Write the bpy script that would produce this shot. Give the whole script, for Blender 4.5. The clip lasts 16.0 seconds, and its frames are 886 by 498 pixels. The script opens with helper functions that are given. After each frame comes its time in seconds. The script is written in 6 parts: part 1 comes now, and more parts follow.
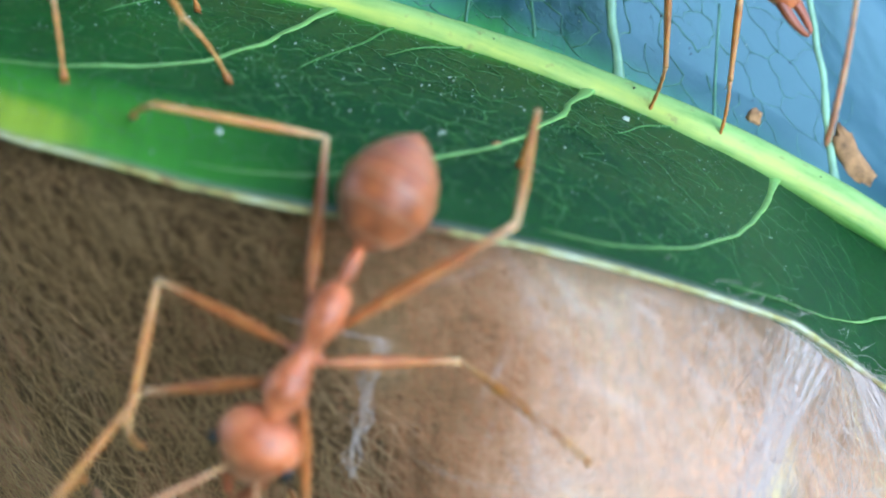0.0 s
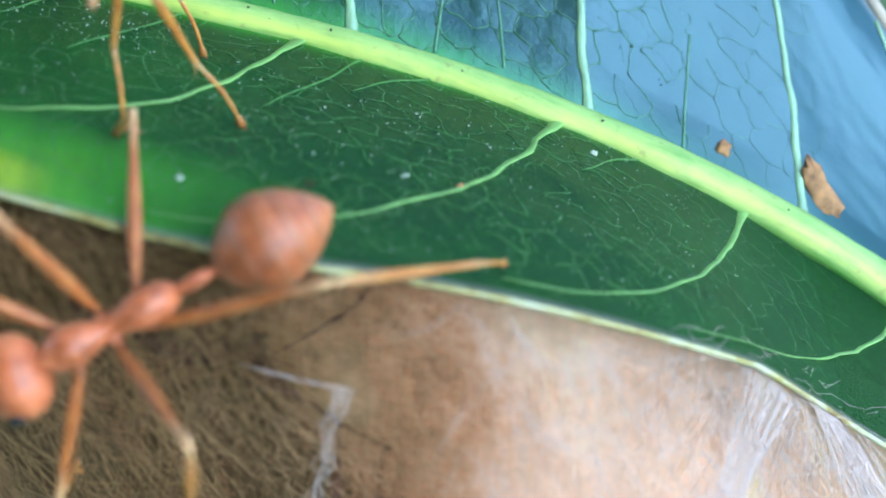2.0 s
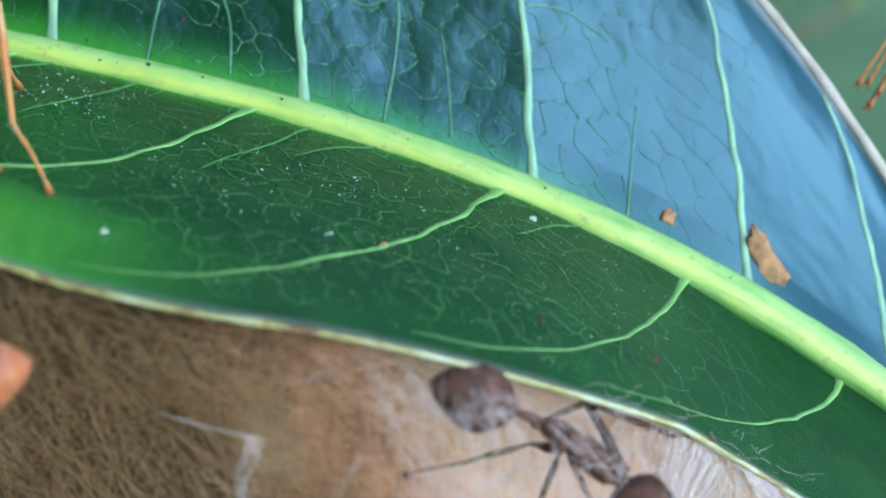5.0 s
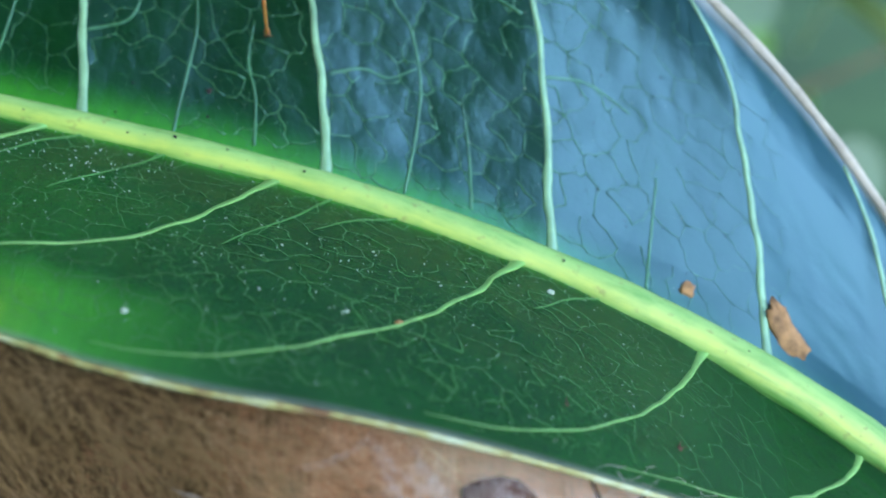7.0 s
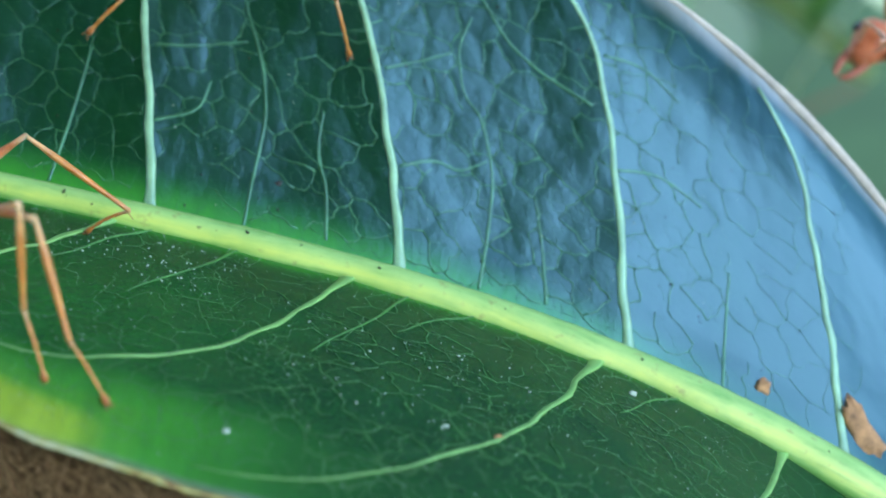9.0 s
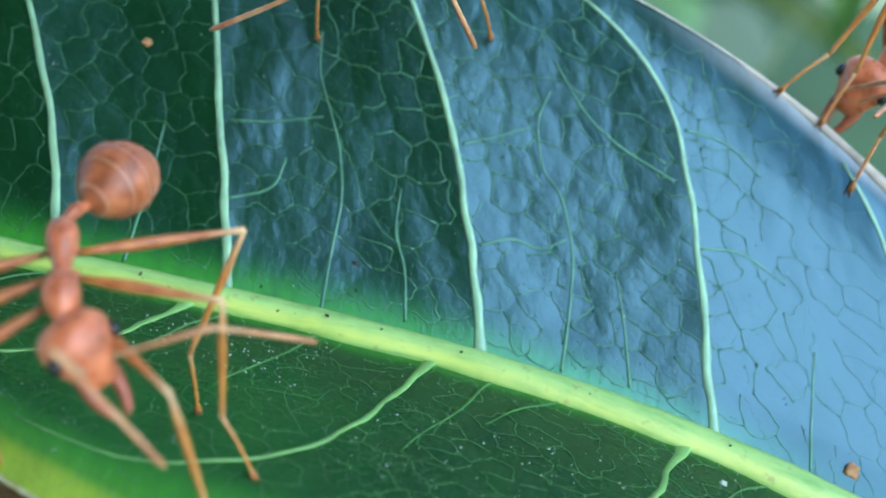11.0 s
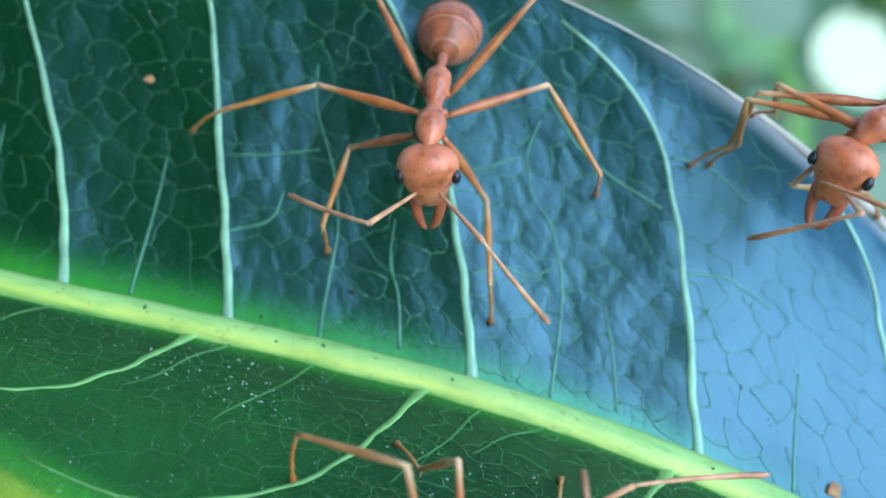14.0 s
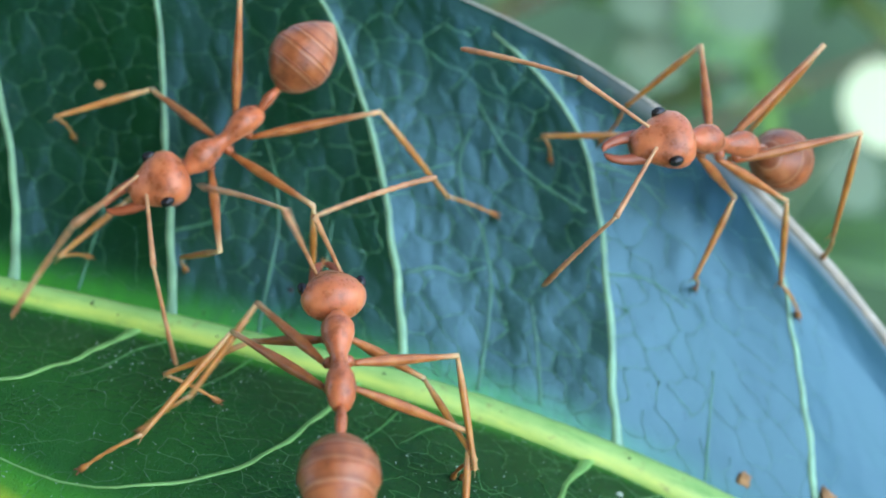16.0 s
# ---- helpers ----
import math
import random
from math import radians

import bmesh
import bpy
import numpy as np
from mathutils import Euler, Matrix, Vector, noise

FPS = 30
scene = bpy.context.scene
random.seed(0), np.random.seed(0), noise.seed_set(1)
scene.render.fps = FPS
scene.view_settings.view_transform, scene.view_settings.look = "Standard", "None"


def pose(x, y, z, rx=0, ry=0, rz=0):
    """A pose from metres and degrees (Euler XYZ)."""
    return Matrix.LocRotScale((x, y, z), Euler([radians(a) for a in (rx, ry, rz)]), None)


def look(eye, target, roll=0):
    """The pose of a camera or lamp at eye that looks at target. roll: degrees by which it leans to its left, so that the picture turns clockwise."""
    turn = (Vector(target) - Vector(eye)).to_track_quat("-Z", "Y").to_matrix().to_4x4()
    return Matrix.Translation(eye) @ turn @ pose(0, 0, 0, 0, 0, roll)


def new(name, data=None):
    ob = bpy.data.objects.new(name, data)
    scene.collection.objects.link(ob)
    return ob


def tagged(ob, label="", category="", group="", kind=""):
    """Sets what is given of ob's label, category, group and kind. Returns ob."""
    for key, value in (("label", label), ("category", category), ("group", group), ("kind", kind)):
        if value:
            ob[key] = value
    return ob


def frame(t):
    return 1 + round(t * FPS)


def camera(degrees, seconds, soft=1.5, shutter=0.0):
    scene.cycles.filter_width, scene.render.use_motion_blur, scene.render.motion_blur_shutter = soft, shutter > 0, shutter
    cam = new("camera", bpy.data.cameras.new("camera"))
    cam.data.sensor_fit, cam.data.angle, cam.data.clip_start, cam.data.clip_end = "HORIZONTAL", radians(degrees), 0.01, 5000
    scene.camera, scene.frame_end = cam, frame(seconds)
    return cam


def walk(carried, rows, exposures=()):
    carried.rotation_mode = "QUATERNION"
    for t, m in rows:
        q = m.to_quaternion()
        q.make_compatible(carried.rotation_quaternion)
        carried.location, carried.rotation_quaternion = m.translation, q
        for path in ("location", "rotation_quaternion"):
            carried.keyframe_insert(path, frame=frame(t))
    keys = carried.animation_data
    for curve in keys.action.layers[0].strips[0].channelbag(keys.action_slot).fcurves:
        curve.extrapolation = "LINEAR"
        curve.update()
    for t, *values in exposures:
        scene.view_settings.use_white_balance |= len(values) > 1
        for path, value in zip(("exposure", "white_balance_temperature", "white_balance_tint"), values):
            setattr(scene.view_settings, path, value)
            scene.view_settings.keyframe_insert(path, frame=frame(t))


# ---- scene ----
import functools

from mathutils import geometry

cam = camera(40.0, 16.0, soft=1.8, shutter=0.5)
cam.data.dof.use_dof = True
cam.data.dof.focus_distance = 0.0382
cam.data.dof.aperture_fstop = 54.0
PATH = [
    (0, -0.00399, -0.03468, 0.02133, 51.451, -0.696, -2.465),
    (0.5, -0.00391, -0.03434, 0.02177, 50.993, -0.854, -2.583),
    (1, -0.00375, -0.03398, 0.02217, 50.622, -1.013, -2.630),
    (1.5, -0.00344, -0.03379, 0.02246, 50.462, -1.025, -2.462),
    (2, -0.00327, -0.03366, 0.02257, 50.654, -1.198, -2.730),
    (2.5, -0.00285, -0.03371, 0.02248, 51.180, -1.128, -2.667),
    (3, -0.00230, -0.03387, 0.02247, 51.749, -1.018, -2.429),
    (3.5, -0.00175, -0.03421, 0.02252, 52.341, -0.854, -2.182),
    (4, -0.00112, -0.03458, 0.02233, 53.478, -0.778, -1.708),
    (4.6, -0.00029, -0.03490, 0.02228, 54.520, -0.493, -0.978),
    (5.2, 0.00056, -0.03508, 0.02242, 55.242, -0.031, -0.104),
    (5.8, 0.00120, -0.03512, 0.02270, 55.772, 0.407, 0.705),
    (6.5, 0.00134, -0.03494, 0.02318, 56.312, 0.616, 1.287),
    (7, 0.00099, -0.03467, 0.02360, 56.672, 0.513, 1.410),
    (7.5, 0.00000, -0.03432, 0.02403, 56.901, 0.079, 0.681),
    (8, -0.00085, -0.03386, 0.02461, 57.012, -0.151, 0.510),
    (8.5, -0.00160, -0.03350, 0.02498, 57.455, -0.195, 0.522),
    (9, -0.00283, -0.03297, 0.02534, 57.897, -0.513, 0.073),
    (9.5, -0.00378, -0.03251, 0.02549, 58.452, -0.748, -0.002),
    (10, -0.00481, -0.03199, 0.02588, 58.700, -0.902, -0.286),
    (10.6, -0.00536, -0.03135, 0.02658, 58.476, -0.657, -0.060),
    (11.2, -0.00523, -0.03071, 0.02749, 57.758, -0.023, 0.676),
    (11.8, -0.00480, -0.03014, 0.02839, 56.847, 0.669, 1.474),
    (12.5, -0.00437, -0.02966, 0.02915, 55.901, 1.134, 1.926),
    (13, -0.00420, -0.02979, 0.02970, 55.569, 1.294, 1.865),
    (13.5, -0.00401, -0.03014, 0.03000, 55.645, 1.303, 1.756),
    (14, -0.00361, -0.03069, 0.03010, 55.964, 1.299, 1.648),
    (14.5, -0.00318, -0.03126, 0.03023, 56.285, 1.233, 1.544),
    (15, -0.00269, -0.03181, 0.03065, 56.217, 0.966, 1.431),
    (15.5, -0.00235, -0.03210, 0.03108, 55.958, 0.647, 1.264),
    (16, -0.00195, -0.03239, 0.03159, 55.631, 0.352, 0.979),
]
walk(cam, [(t, pose(x, y, z, rx, ry, rz)) for t, x, y, z, rx, ry, rz in PATH], [(0.0, 1.98, 6200, 8), (2.5, 2.08, 6200, 8), (4.5, 1.93, 6200, 8), (8.0, 1.78, 6200, 8), (12.5, 1.90, 6200, 8), (13.0, 1.98, 6350, 8), (13.5, 1.98, 5900, 8), (14.1, 1.96, 5780, 8), (14.6, 1.90, 5880, 8), (15.2, 1.80, 6250, 8), (16.0, 1.78, 6550, 8)])

# ---- light ----
SUN_UP, SUN_ROUND = 42.0, 132.0
world = bpy.data.worlds.new("sky")
scene.world = world
world.use_nodes = True
wn = world.node_tree
sky = wn.nodes.new("ShaderNodeTexSky")
sky.sky_type, sky.sun_disc = "NISHITA", False
sky.sun_elevation, sky.sun_rotation = radians(SUN_UP), radians(SUN_ROUND)
sky.dust_density, sky.ozone_density = 0.3, 4.0
wn.links.new(sky.outputs[0], wn.nodes["Background"].inputs[0])
wn.nodes["Background"].inputs[1].default_value = 0.15
sun = new("sun", bpy.data.lights.new("sun", "SUN"))
sun.data.energy, sun.data.angle, sun.data.color = 0.8, radians(55), (0.90, 0.96, 1.0)
a, e = radians(SUN_ROUND), radians(SUN_UP)
sun.matrix_world = look((math.sin(a) * math.cos(e), math.cos(a) * math.cos(e), math.sin(e)), (0, 0, 0))

# ---- the leaf's own axes: x along it, y away, z up its face, in millimetres ----
MM = 0.001
LEAN = Matrix.Rotation(radians(-35), 4, "X")


def at(x, y, z):
    return LEAN @ (Vector((x, y - 41.9, z)) * MM)


def turned(v):
    return (LEAN.to_3x3() @ Vector(v)).normalized()


# ---- materials ----
def material(name, colour, rough=0.5, metal=0.0, spec=0.5):
    m = bpy.data.materials.new(name)
    m.use_nodes = True
    b = m.node_tree.nodes["Principled BSDF"]
    b.inputs["Base Color"].default_value = (*colour, 1)
    b.inputs["Roughness"].default_value = rough
    b.inputs["Metallic"].default_value = metal
    b.inputs["Specular IOR Level"].default_value = spec
    return m, m.node_tree, b


def coords(nt, scale, stretch=(1, 1, 1)):
    tc = nt.nodes.new("ShaderNodeTexCoord")
    mp = nt.nodes.new("ShaderNodeMapping")
    mp.inputs["Scale"].default_value = [scale * s for s in stretch]
    nt.links.new(tc.outputs["Object"], mp.inputs["Vector"])
    return mp.outputs[0]


def noise_node(nt, vec, scale, detail=4, rough=0.55):
    n = nt.nodes.new("ShaderNodeTexNoise")
    n.inputs["Scale"].default_value, n.inputs["Detail"].default_value, n.inputs["Roughness"].default_value = scale, detail, rough
    nt.links.new(vec, n.inputs["Vector"])
    return n.outputs["Fac"]


def ramp(nt, fac, stops, blend="LINEAR"):
    r = nt.nodes.new("ShaderNodeValToRGB")
    r.color_ramp.interpolation = blend
    while len(r.color_ramp.elements) < len(stops):
        r.color_ramp.elements.new(0.5)
    for e, (p, c) in zip(r.color_ramp.elements, stops):
        e.position, e.color = p, (*c, 1)
    nt.links.new(fac, r.inputs[0])
    return r.outputs[0]


def mix(nt, fac, a, b, mode="MIX"):
    m = nt.nodes.new("ShaderNodeMix")
    m.data_type, m.blend_type = "RGBA", mode
    for sock, v in ((m.inputs[0], fac), (m.inputs[6], a), (m.inputs[7], b)):
        if isinstance(v, (int, float)):
            sock.default_value = v
        elif isinstance(v, tuple):
            sock.default_value = (*v, 1)
        else:
            nt.links.new(v, sock)
    return m.outputs[2]


def mathn(nt, op, a, b=0.0):
    m = nt.nodes.new("ShaderNodeMath")
    m.operation = op
    for sock, v in zip(m.inputs, (a, b)):
        if isinstance(v, (int, float)):
            sock.default_value = v
        else:
            nt.links.new(v, sock)
    return m.outputs[0]


def bump(nt, bsdf, height, strength, dist):
    b = nt.nodes.new("ShaderNodeBump")
    b.inputs["Strength"].default_value, b.inputs["Distance"].default_value = strength, dist
    nt.links.new(height, b.inputs["Height"])
    nt.links.new(b.outputs[0], bsdf.inputs["Normal"])
    return b.outputs[0]


def leaf_material(name, dark, light, vein, cell, lines, glow, coat, rough, gloss_tint, pebble):
    """Living leaf: a net of fine veins round small swollen cells, mottled green, waxy gloss, some light let through."""
    m, nt, b = material(name, dark, rough)
    flat = nt.nodes.new("ShaderNodeAttribute")
    flat.attribute_name = "flat"
    v = flat.outputs["Vector"]
    tall = nt.nodes.new("ShaderNodeMapping")
    tall.inputs["Scale"].default_value = (1.1, 0.9, 1)
    nt.links.new(v, tall.inputs["Vector"])
    mottle = noise_node(nt, v, 0.30, 5)
    fine = noise_node(nt, v, 5.0, 4)
    base = ramp(nt, mottle, [(0.3, dark), (0.72, light)])
    warp = nt.nodes.new("ShaderNodeTexNoise")
    warp.inputs["Scale"].default_value, warp.inputs["Detail"].default_value = 1.1, 3
    nt.links.new(v, warp.inputs["Vector"])
    bent = mix(nt, 0.45, tall.outputs[0], warp.outputs["Color"], "ADD")

    vor = nt.nodes.new("ShaderNodeTexVoronoi")
    vor.voronoi_dimensions, vor.feature = "2D", "DISTANCE_TO_EDGE"
    vor.inputs["Scale"].default_value, vor.inputs["Randomness"].default_value = cell, 0.95
    nt.links.new(bent, vor.inputs["Vector"])
    line = ramp(nt, vor.outputs["Distance"], [(0.0, (1, 1, 1)), (0.085, (0, 0, 0))])
    swell = ramp(nt, vor.outputs["Distance"], [(0.0, (0, 0, 0)), (0.15, (1, 1, 1))], "EASE")
    fade = ramp(nt, noise_node(nt, v, 0.45, 3), [(0.34, (0.05, 0.05, 0.05)), (0.64, (1, 1, 1))])
    along = nt.nodes.new("ShaderNodeSeparateXYZ")
    nt.links.new(v, along.inputs[0])
    # net and cell relief weaken towards one end, put in for haze
    worn = nt.nodes.new("ShaderNodeMapRange")
    worn.inputs["From Min"].default_value, worn.inputs["From Max"].default_value = 3.0, 10.0
    worn.inputs["To Min"].default_value, worn.inputs["To Max"].default_value = 1.0, 0.22
    nt.links.new(along.outputs[0], worn.inputs["Value"])
    fade = mathn(nt, "MULTIPLY", fade, worn.outputs[0])
    glow_tone = nt.nodes.new("ShaderNodeAttribute")
    glow_tone.attribute_name = "glow_tone"
    col = mix(nt, mathn(nt, "MULTIPLY", mathn(nt, "MULTIPLY", line, fade), 0.11 * lines), base, vein)
    col = mix(nt, mathn(nt, "MULTIPLY", fine, 0.30), col, tuple(c * 0.5 for c in dark))
    streak = nt.nodes.new("ShaderNodeMapping")
    streak.inputs["Scale"].default_value = (2.6, 0.5, 1)
    nt.links.new(v, streak.inputs["Vector"])
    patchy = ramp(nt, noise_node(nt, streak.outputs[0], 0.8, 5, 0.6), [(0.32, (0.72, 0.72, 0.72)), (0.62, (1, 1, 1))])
    # light coming through the blade, painted on as green to yellow-green
    col = mix(nt, mathn(nt, "MULTIPLY", glow_tone.outputs["Fac"], patchy), col, ramp(nt, glow_tone.outputs["Fac"], [(0.0, (0.03, 0.28, 0.015)), (0.72, (0.10, 0.50, 0.03)), (0.95, (0.48, 0.70, 0.04))]))
    # the blade turns paler towards its rim
    col = mix(nt, mathn(nt, "MULTIPLY", along.outputs[2], patchy), col, (0.50, 0.50, 0.46))
    grit = noise_node(nt, v, 13.0, 3, 0.6)
    nt.links.new(col, b.inputs["Base Color"])
    hgt = mathn(nt, "ADD", mathn(nt, "MULTIPLY", mathn(nt, "MULTIPLY", swell, 0.12 + 0.12 * pebble), worn.outputs[0]), mathn(nt, "ADD", mathn(nt, "MULTIPLY", fine, 0.35), mathn(nt, "MULTIPLY", grit, pebble)))
    bump(nt, b, hgt, 0.18 + 0.25 * pebble, 0.00011)
    b.inputs["Specular IOR Level"].default_value = coat
    b.inputs["IOR"].default_value = 1.7
    # colour of the reflected sky, put into the gloss
    b.inputs["Specular Tint"].default_value = (*gloss_tint, 1)
    tr = nt.nodes.new("ShaderNodeBsdfTranslucent")
    nt.links.new(mix(nt, 0.5, col, (0.12, 0.40, 0.02)), tr.inputs["Color"])
    ms = nt.nodes.new("ShaderNodeMixShader")
    ms.inputs[0].default_value = glow
    nt.links.new(b.outputs[0], ms.inputs[1])
    nt.links.new(tr.outputs[0], ms.inputs[2])
    nt.links.new(ms.outputs[0], nt.nodes["Material Output"].inputs["Surface"])
    return m


def plain(name, colour, rough=0.5, vary=0.3, scale=1.5, spec=0.5, sss=0.0, relief=0.3):
    m, nt, b = material(name, colour, rough, 0.0, spec)
    v = coords(nt, 1000)
    n = noise_node(nt, v, scale, 5)
    f = noise_node(nt, v, scale * 9, 3)
    col = ramp(nt, n, [(0.25, tuple(c * (1 - vary) for c in colour)), (0.75, tuple(min(1, c * (1 + vary)) for c in colour))])
    col = mix(nt, mathn(nt, "MULTIPLY", f, 0.25), col, tuple(c * 0.6 for c in colour))
    nt.links.new(col, b.inputs["Base Color"])
    bump(nt, b, f, relief, 0.00004)
    if sss:
        b.inputs["Subsurface Weight"].default_value = sss
        b.inputs["Subsurface Radius"].default_value = (1.0, 0.4, 0.2)
        b.inputs["Subsurface Scale"].default_value = 0.0004
    return m


M_UP = leaf_material("leaf_face", (0.003, 0.027, 0.003), (0.005, 0.043, 0.004), (0.060, 0.23, 0.055), 3.6, 1.05, 0.10, 0.80, 0.32, (0.35, 0.71, 1.0), 0.06)
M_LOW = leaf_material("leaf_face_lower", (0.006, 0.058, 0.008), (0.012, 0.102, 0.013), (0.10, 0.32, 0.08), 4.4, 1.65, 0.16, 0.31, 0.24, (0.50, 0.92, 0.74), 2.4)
M_RIB, nt, b = material("midrib", (0.36, 0.56, 0.10), 0.45)
marks = {}
for key in ("crest", "pale", "flat"):
    marks[key] = nt.nodes.new("ShaderNodeAttribute")
    marks[key].attribute_name = key
v = marks["flat"].outputs["Vector"]
lines = noise_node(nt, v, 2.4, 5, 0.6)
spots = noise_node(nt, coords(nt, 1000), 1.1, 5, 0.65)
worn = ramp(nt, mathn(nt, "ADD", mathn(nt, "MULTIPLY", lines, 0.6), mathn(nt, "MULTIPLY", spots, 0.4)), [(0.34, (0.35, 0.35, 0.35)), (0.56, (1, 1, 1))])
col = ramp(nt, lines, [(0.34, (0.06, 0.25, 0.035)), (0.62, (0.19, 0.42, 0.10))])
# sky sheen on the upper flank, painted in as a pale band
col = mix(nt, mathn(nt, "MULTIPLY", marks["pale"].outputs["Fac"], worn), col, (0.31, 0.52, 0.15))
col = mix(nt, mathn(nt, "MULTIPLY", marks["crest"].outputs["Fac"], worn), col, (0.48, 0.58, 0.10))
nt.links.new(mix(nt, ramp(nt, noise_node(nt, coords(nt, 1000), 2.1, 3), [(0.62, (0, 0, 0)), (0.72, (0.5, 0.5, 0.5))]), col, (0.20, 0.17, 0.05)), b.inputs["Base Color"])
bump(nt, b, lines, 0.5, 0.00008)
M_VEIN = plain("side_vein", (0.24, 0.42, 0.21), 0.42, 0.35, 1.1, 0.8)
M_VEIN_LOW = plain("lower_side_vein", (0.20, 0.42, 0.11), 0.42, 0.35, 1.1)
M_NET_LOW = plain("lower_fine_vein", (0.06, 0.20, 0.04), 0.42, 0.5, 1.3)
M_NET = plain("fine_vein", (0.054, 0.165, 0.058), 0.32, 0.5, 0.9, 0.8)
M_NET_FINE = plain("finest_vein", (0.03, 0.11, 0.035), 0.34, 0.5, 0.9, 0.8)
for m in (M_VEIN, M_NET, M_NET_FINE):
    b = m.node_tree.nodes["Principled BSDF"]
    b.inputs["IOR"].default_value = 1.7
    # sky blue put into the gloss of the veins as well
    b.inputs["Specular Tint"].default_value = (0.45, 0.78, 0.92, 1)
M_RIM, nt, b = material("leaf_margin", (0.5, 0.46, 0.2), 0.5)
col = ramp(nt, noise_node(nt, coords(nt, 1000), 0.8, 6, 0.65), [(0.36, (0.17, 0.085, 0.03)), (0.47, (0.36, 0.33, 0.10)), (0.62, (0.50, 0.54, 0.34))])
nt.links.new(col, b.inputs["Base Color"])
bump(nt, b, noise_node(nt, coords(nt, 1000), 5.0, 4), 0.6, 0.0001)
M_RIM_PALE = plain("pale_leaf_margin", (0.44, 0.39, 0.31), 0.6, 0.4, 0.9)


def shell(name, colour, rough, joints, rings=False, tip=False):
    """Ant skin: mottled amber, dull in patches, darker where a limb's ends meet the next."""
    m, nt, b = material(name, colour, rough)
    v = coords(nt, 1000)
    big, mid, tiny = noise_node(nt, v, 0.7, 3), noise_node(nt, v, 2.6, 5, 0.6), noise_node(nt, v, 16.0, 3)
    c = Vector(colour)
    col = ramp(nt, mathn(nt, "ADD", mathn(nt, "MULTIPLY", big, 0.55), mathn(nt, "MULTIPLY", mid, 0.45)), [(0.38, tuple(c * 0.50)), (0.50, tuple(c)), (0.63, (min(1, c.x * 1.25), c.y * 1.5, c.z * 1.7))])
    if joints or rings:
        tc = nt.nodes.new("ShaderNodeTexCoord")
        sep = nt.nodes.new("ShaderNodeSeparateXYZ")
        nt.links.new(tc.outputs["Generated"], sep.inputs[0])
    if rings:
        f = mathn(nt, "FRACT", mathn(nt, "ADD", mathn(nt, "MULTIPLY", sep.outputs[0], 5.2), mathn(nt, "MULTIPLY", big, 0.25)))
        col = mix(nt, ramp(nt, f, [(0.0, (0.7, 0.7, 0.7)), (0.28, (0.15, 0.15, 0.15)), (0.75, (0.0, 0.0, 0.0)), (1.0, (0.2, 0.2, 0.2))]), col, tuple(c * 0.40))
        col = mix(nt, ramp(nt, f, [(0.86, (0, 0, 0)), (0.93, (0.55, 0.55, 0.55)), (1.0, (0, 0, 0))]), col, (0.62, 0.36, 0.22))
    if joints:
        at0, at1 = joints
        ends = ramp(nt, sep.outputs[0], [(0.0, (at0,) * 3), (0.13, (at0 * 0.5,) * 3), (0.30, (0.0, 0.0, 0.0)), (0.74, (0.0, 0.0, 0.0)), (0.90, (at1 * 0.6,) * 3), (1.0, (at1,) * 3)])
        col = mix(nt, ends, col, (0.82, 0.56, 0.29))
    if tip:
        col = mix(nt, ramp(nt, sep.outputs[0], [(0.80, (0, 0, 0)), (0.93, (0.85, 0.85, 0.85))]), col, (0.20, 0.06, 0.02))
    col = mix(nt, mathn(nt, "MULTIPLY", tiny, 0.3), col, tuple(c * 0.55))
    nt.links.new(col, b.inputs["Base Color"])
    r = nt.nodes.new("ShaderNodeMapRange")
    r.inputs["To Min"].default_value, r.inputs["To Max"].default_value = rough - 0.10, rough + 0.22
    nt.links.new(mid, r.inputs["Value"])
    nt.links.new(r.outputs[0], b.inputs["Roughness"])
    bump(nt, b, mathn(nt, "ADD", tiny, mathn(nt, "MULTIPLY", mid, 0.8)), 0.35, 0.00005)
    b.inputs["Subsurface Weight"].default_value = 0.35
    b.inputs["Subsurface Radius"].default_value = (1.0, 0.4, 0.2)
    b.inputs["Subsurface Scale"].default_value = 0.0004
    b.inputs["Sheen Weight"].default_value = 0.12
    b.inputs["Sheen Tint"].default_value = (1.0, 0.7, 0.5, 1)
    b.inputs["Sheen Roughness"].default_value = 0.45
    return m


M_ANT = shell("ant_shell", (0.59, 0.168, 0.062), 0.24, None)
M_GASTER = shell("ant_gaster", (0.46, 0.135, 0.045), 0.27, None, True)
M_FEMUR = shell("ant_thigh", (0.40, 0.125, 0.030), 0.27, (0.0, 0.8))
M_LEG = shell("ant_leg", (0.48, 0.19, 0.036), 0.27, (0.8, 0.4))
M_FOOT = shell("ant_foot", (0.48, 0.19, 0.036), 0.30, (0.5, 0.0), False, True)
M_FEELER = shell("ant_feeler", (0.55, 0.25, 0.11), 0.45, (0.5, 0.0))
M_EYE = plain("ant_eye", (0.012, 0.010, 0.010), 0.25, 0.2, 6)
M_JAW = plain("ant_jaw", (0.32, 0.08, 0.03), 0.35, 0.3, 2)
# shade behind the silk, put into the colour of one ant
M_SHADE = plain("shaded_ant", (0.11, 0.056, 0.038), 0.9, 0.8, 1.8, 0.1)
M_CRUMB = plain("dry_crumb", (0.36, 0.19, 0.075), 0.75, 0.75, 2.2)
M_DUST_GLINT = plain("pale_fleck", (0.42, 0.52, 0.40), 0.7, 0.3, 3)
M_DOT = plain("black_speck", (0.02, 0.018, 0.014), 0.7, 0.3, 4)


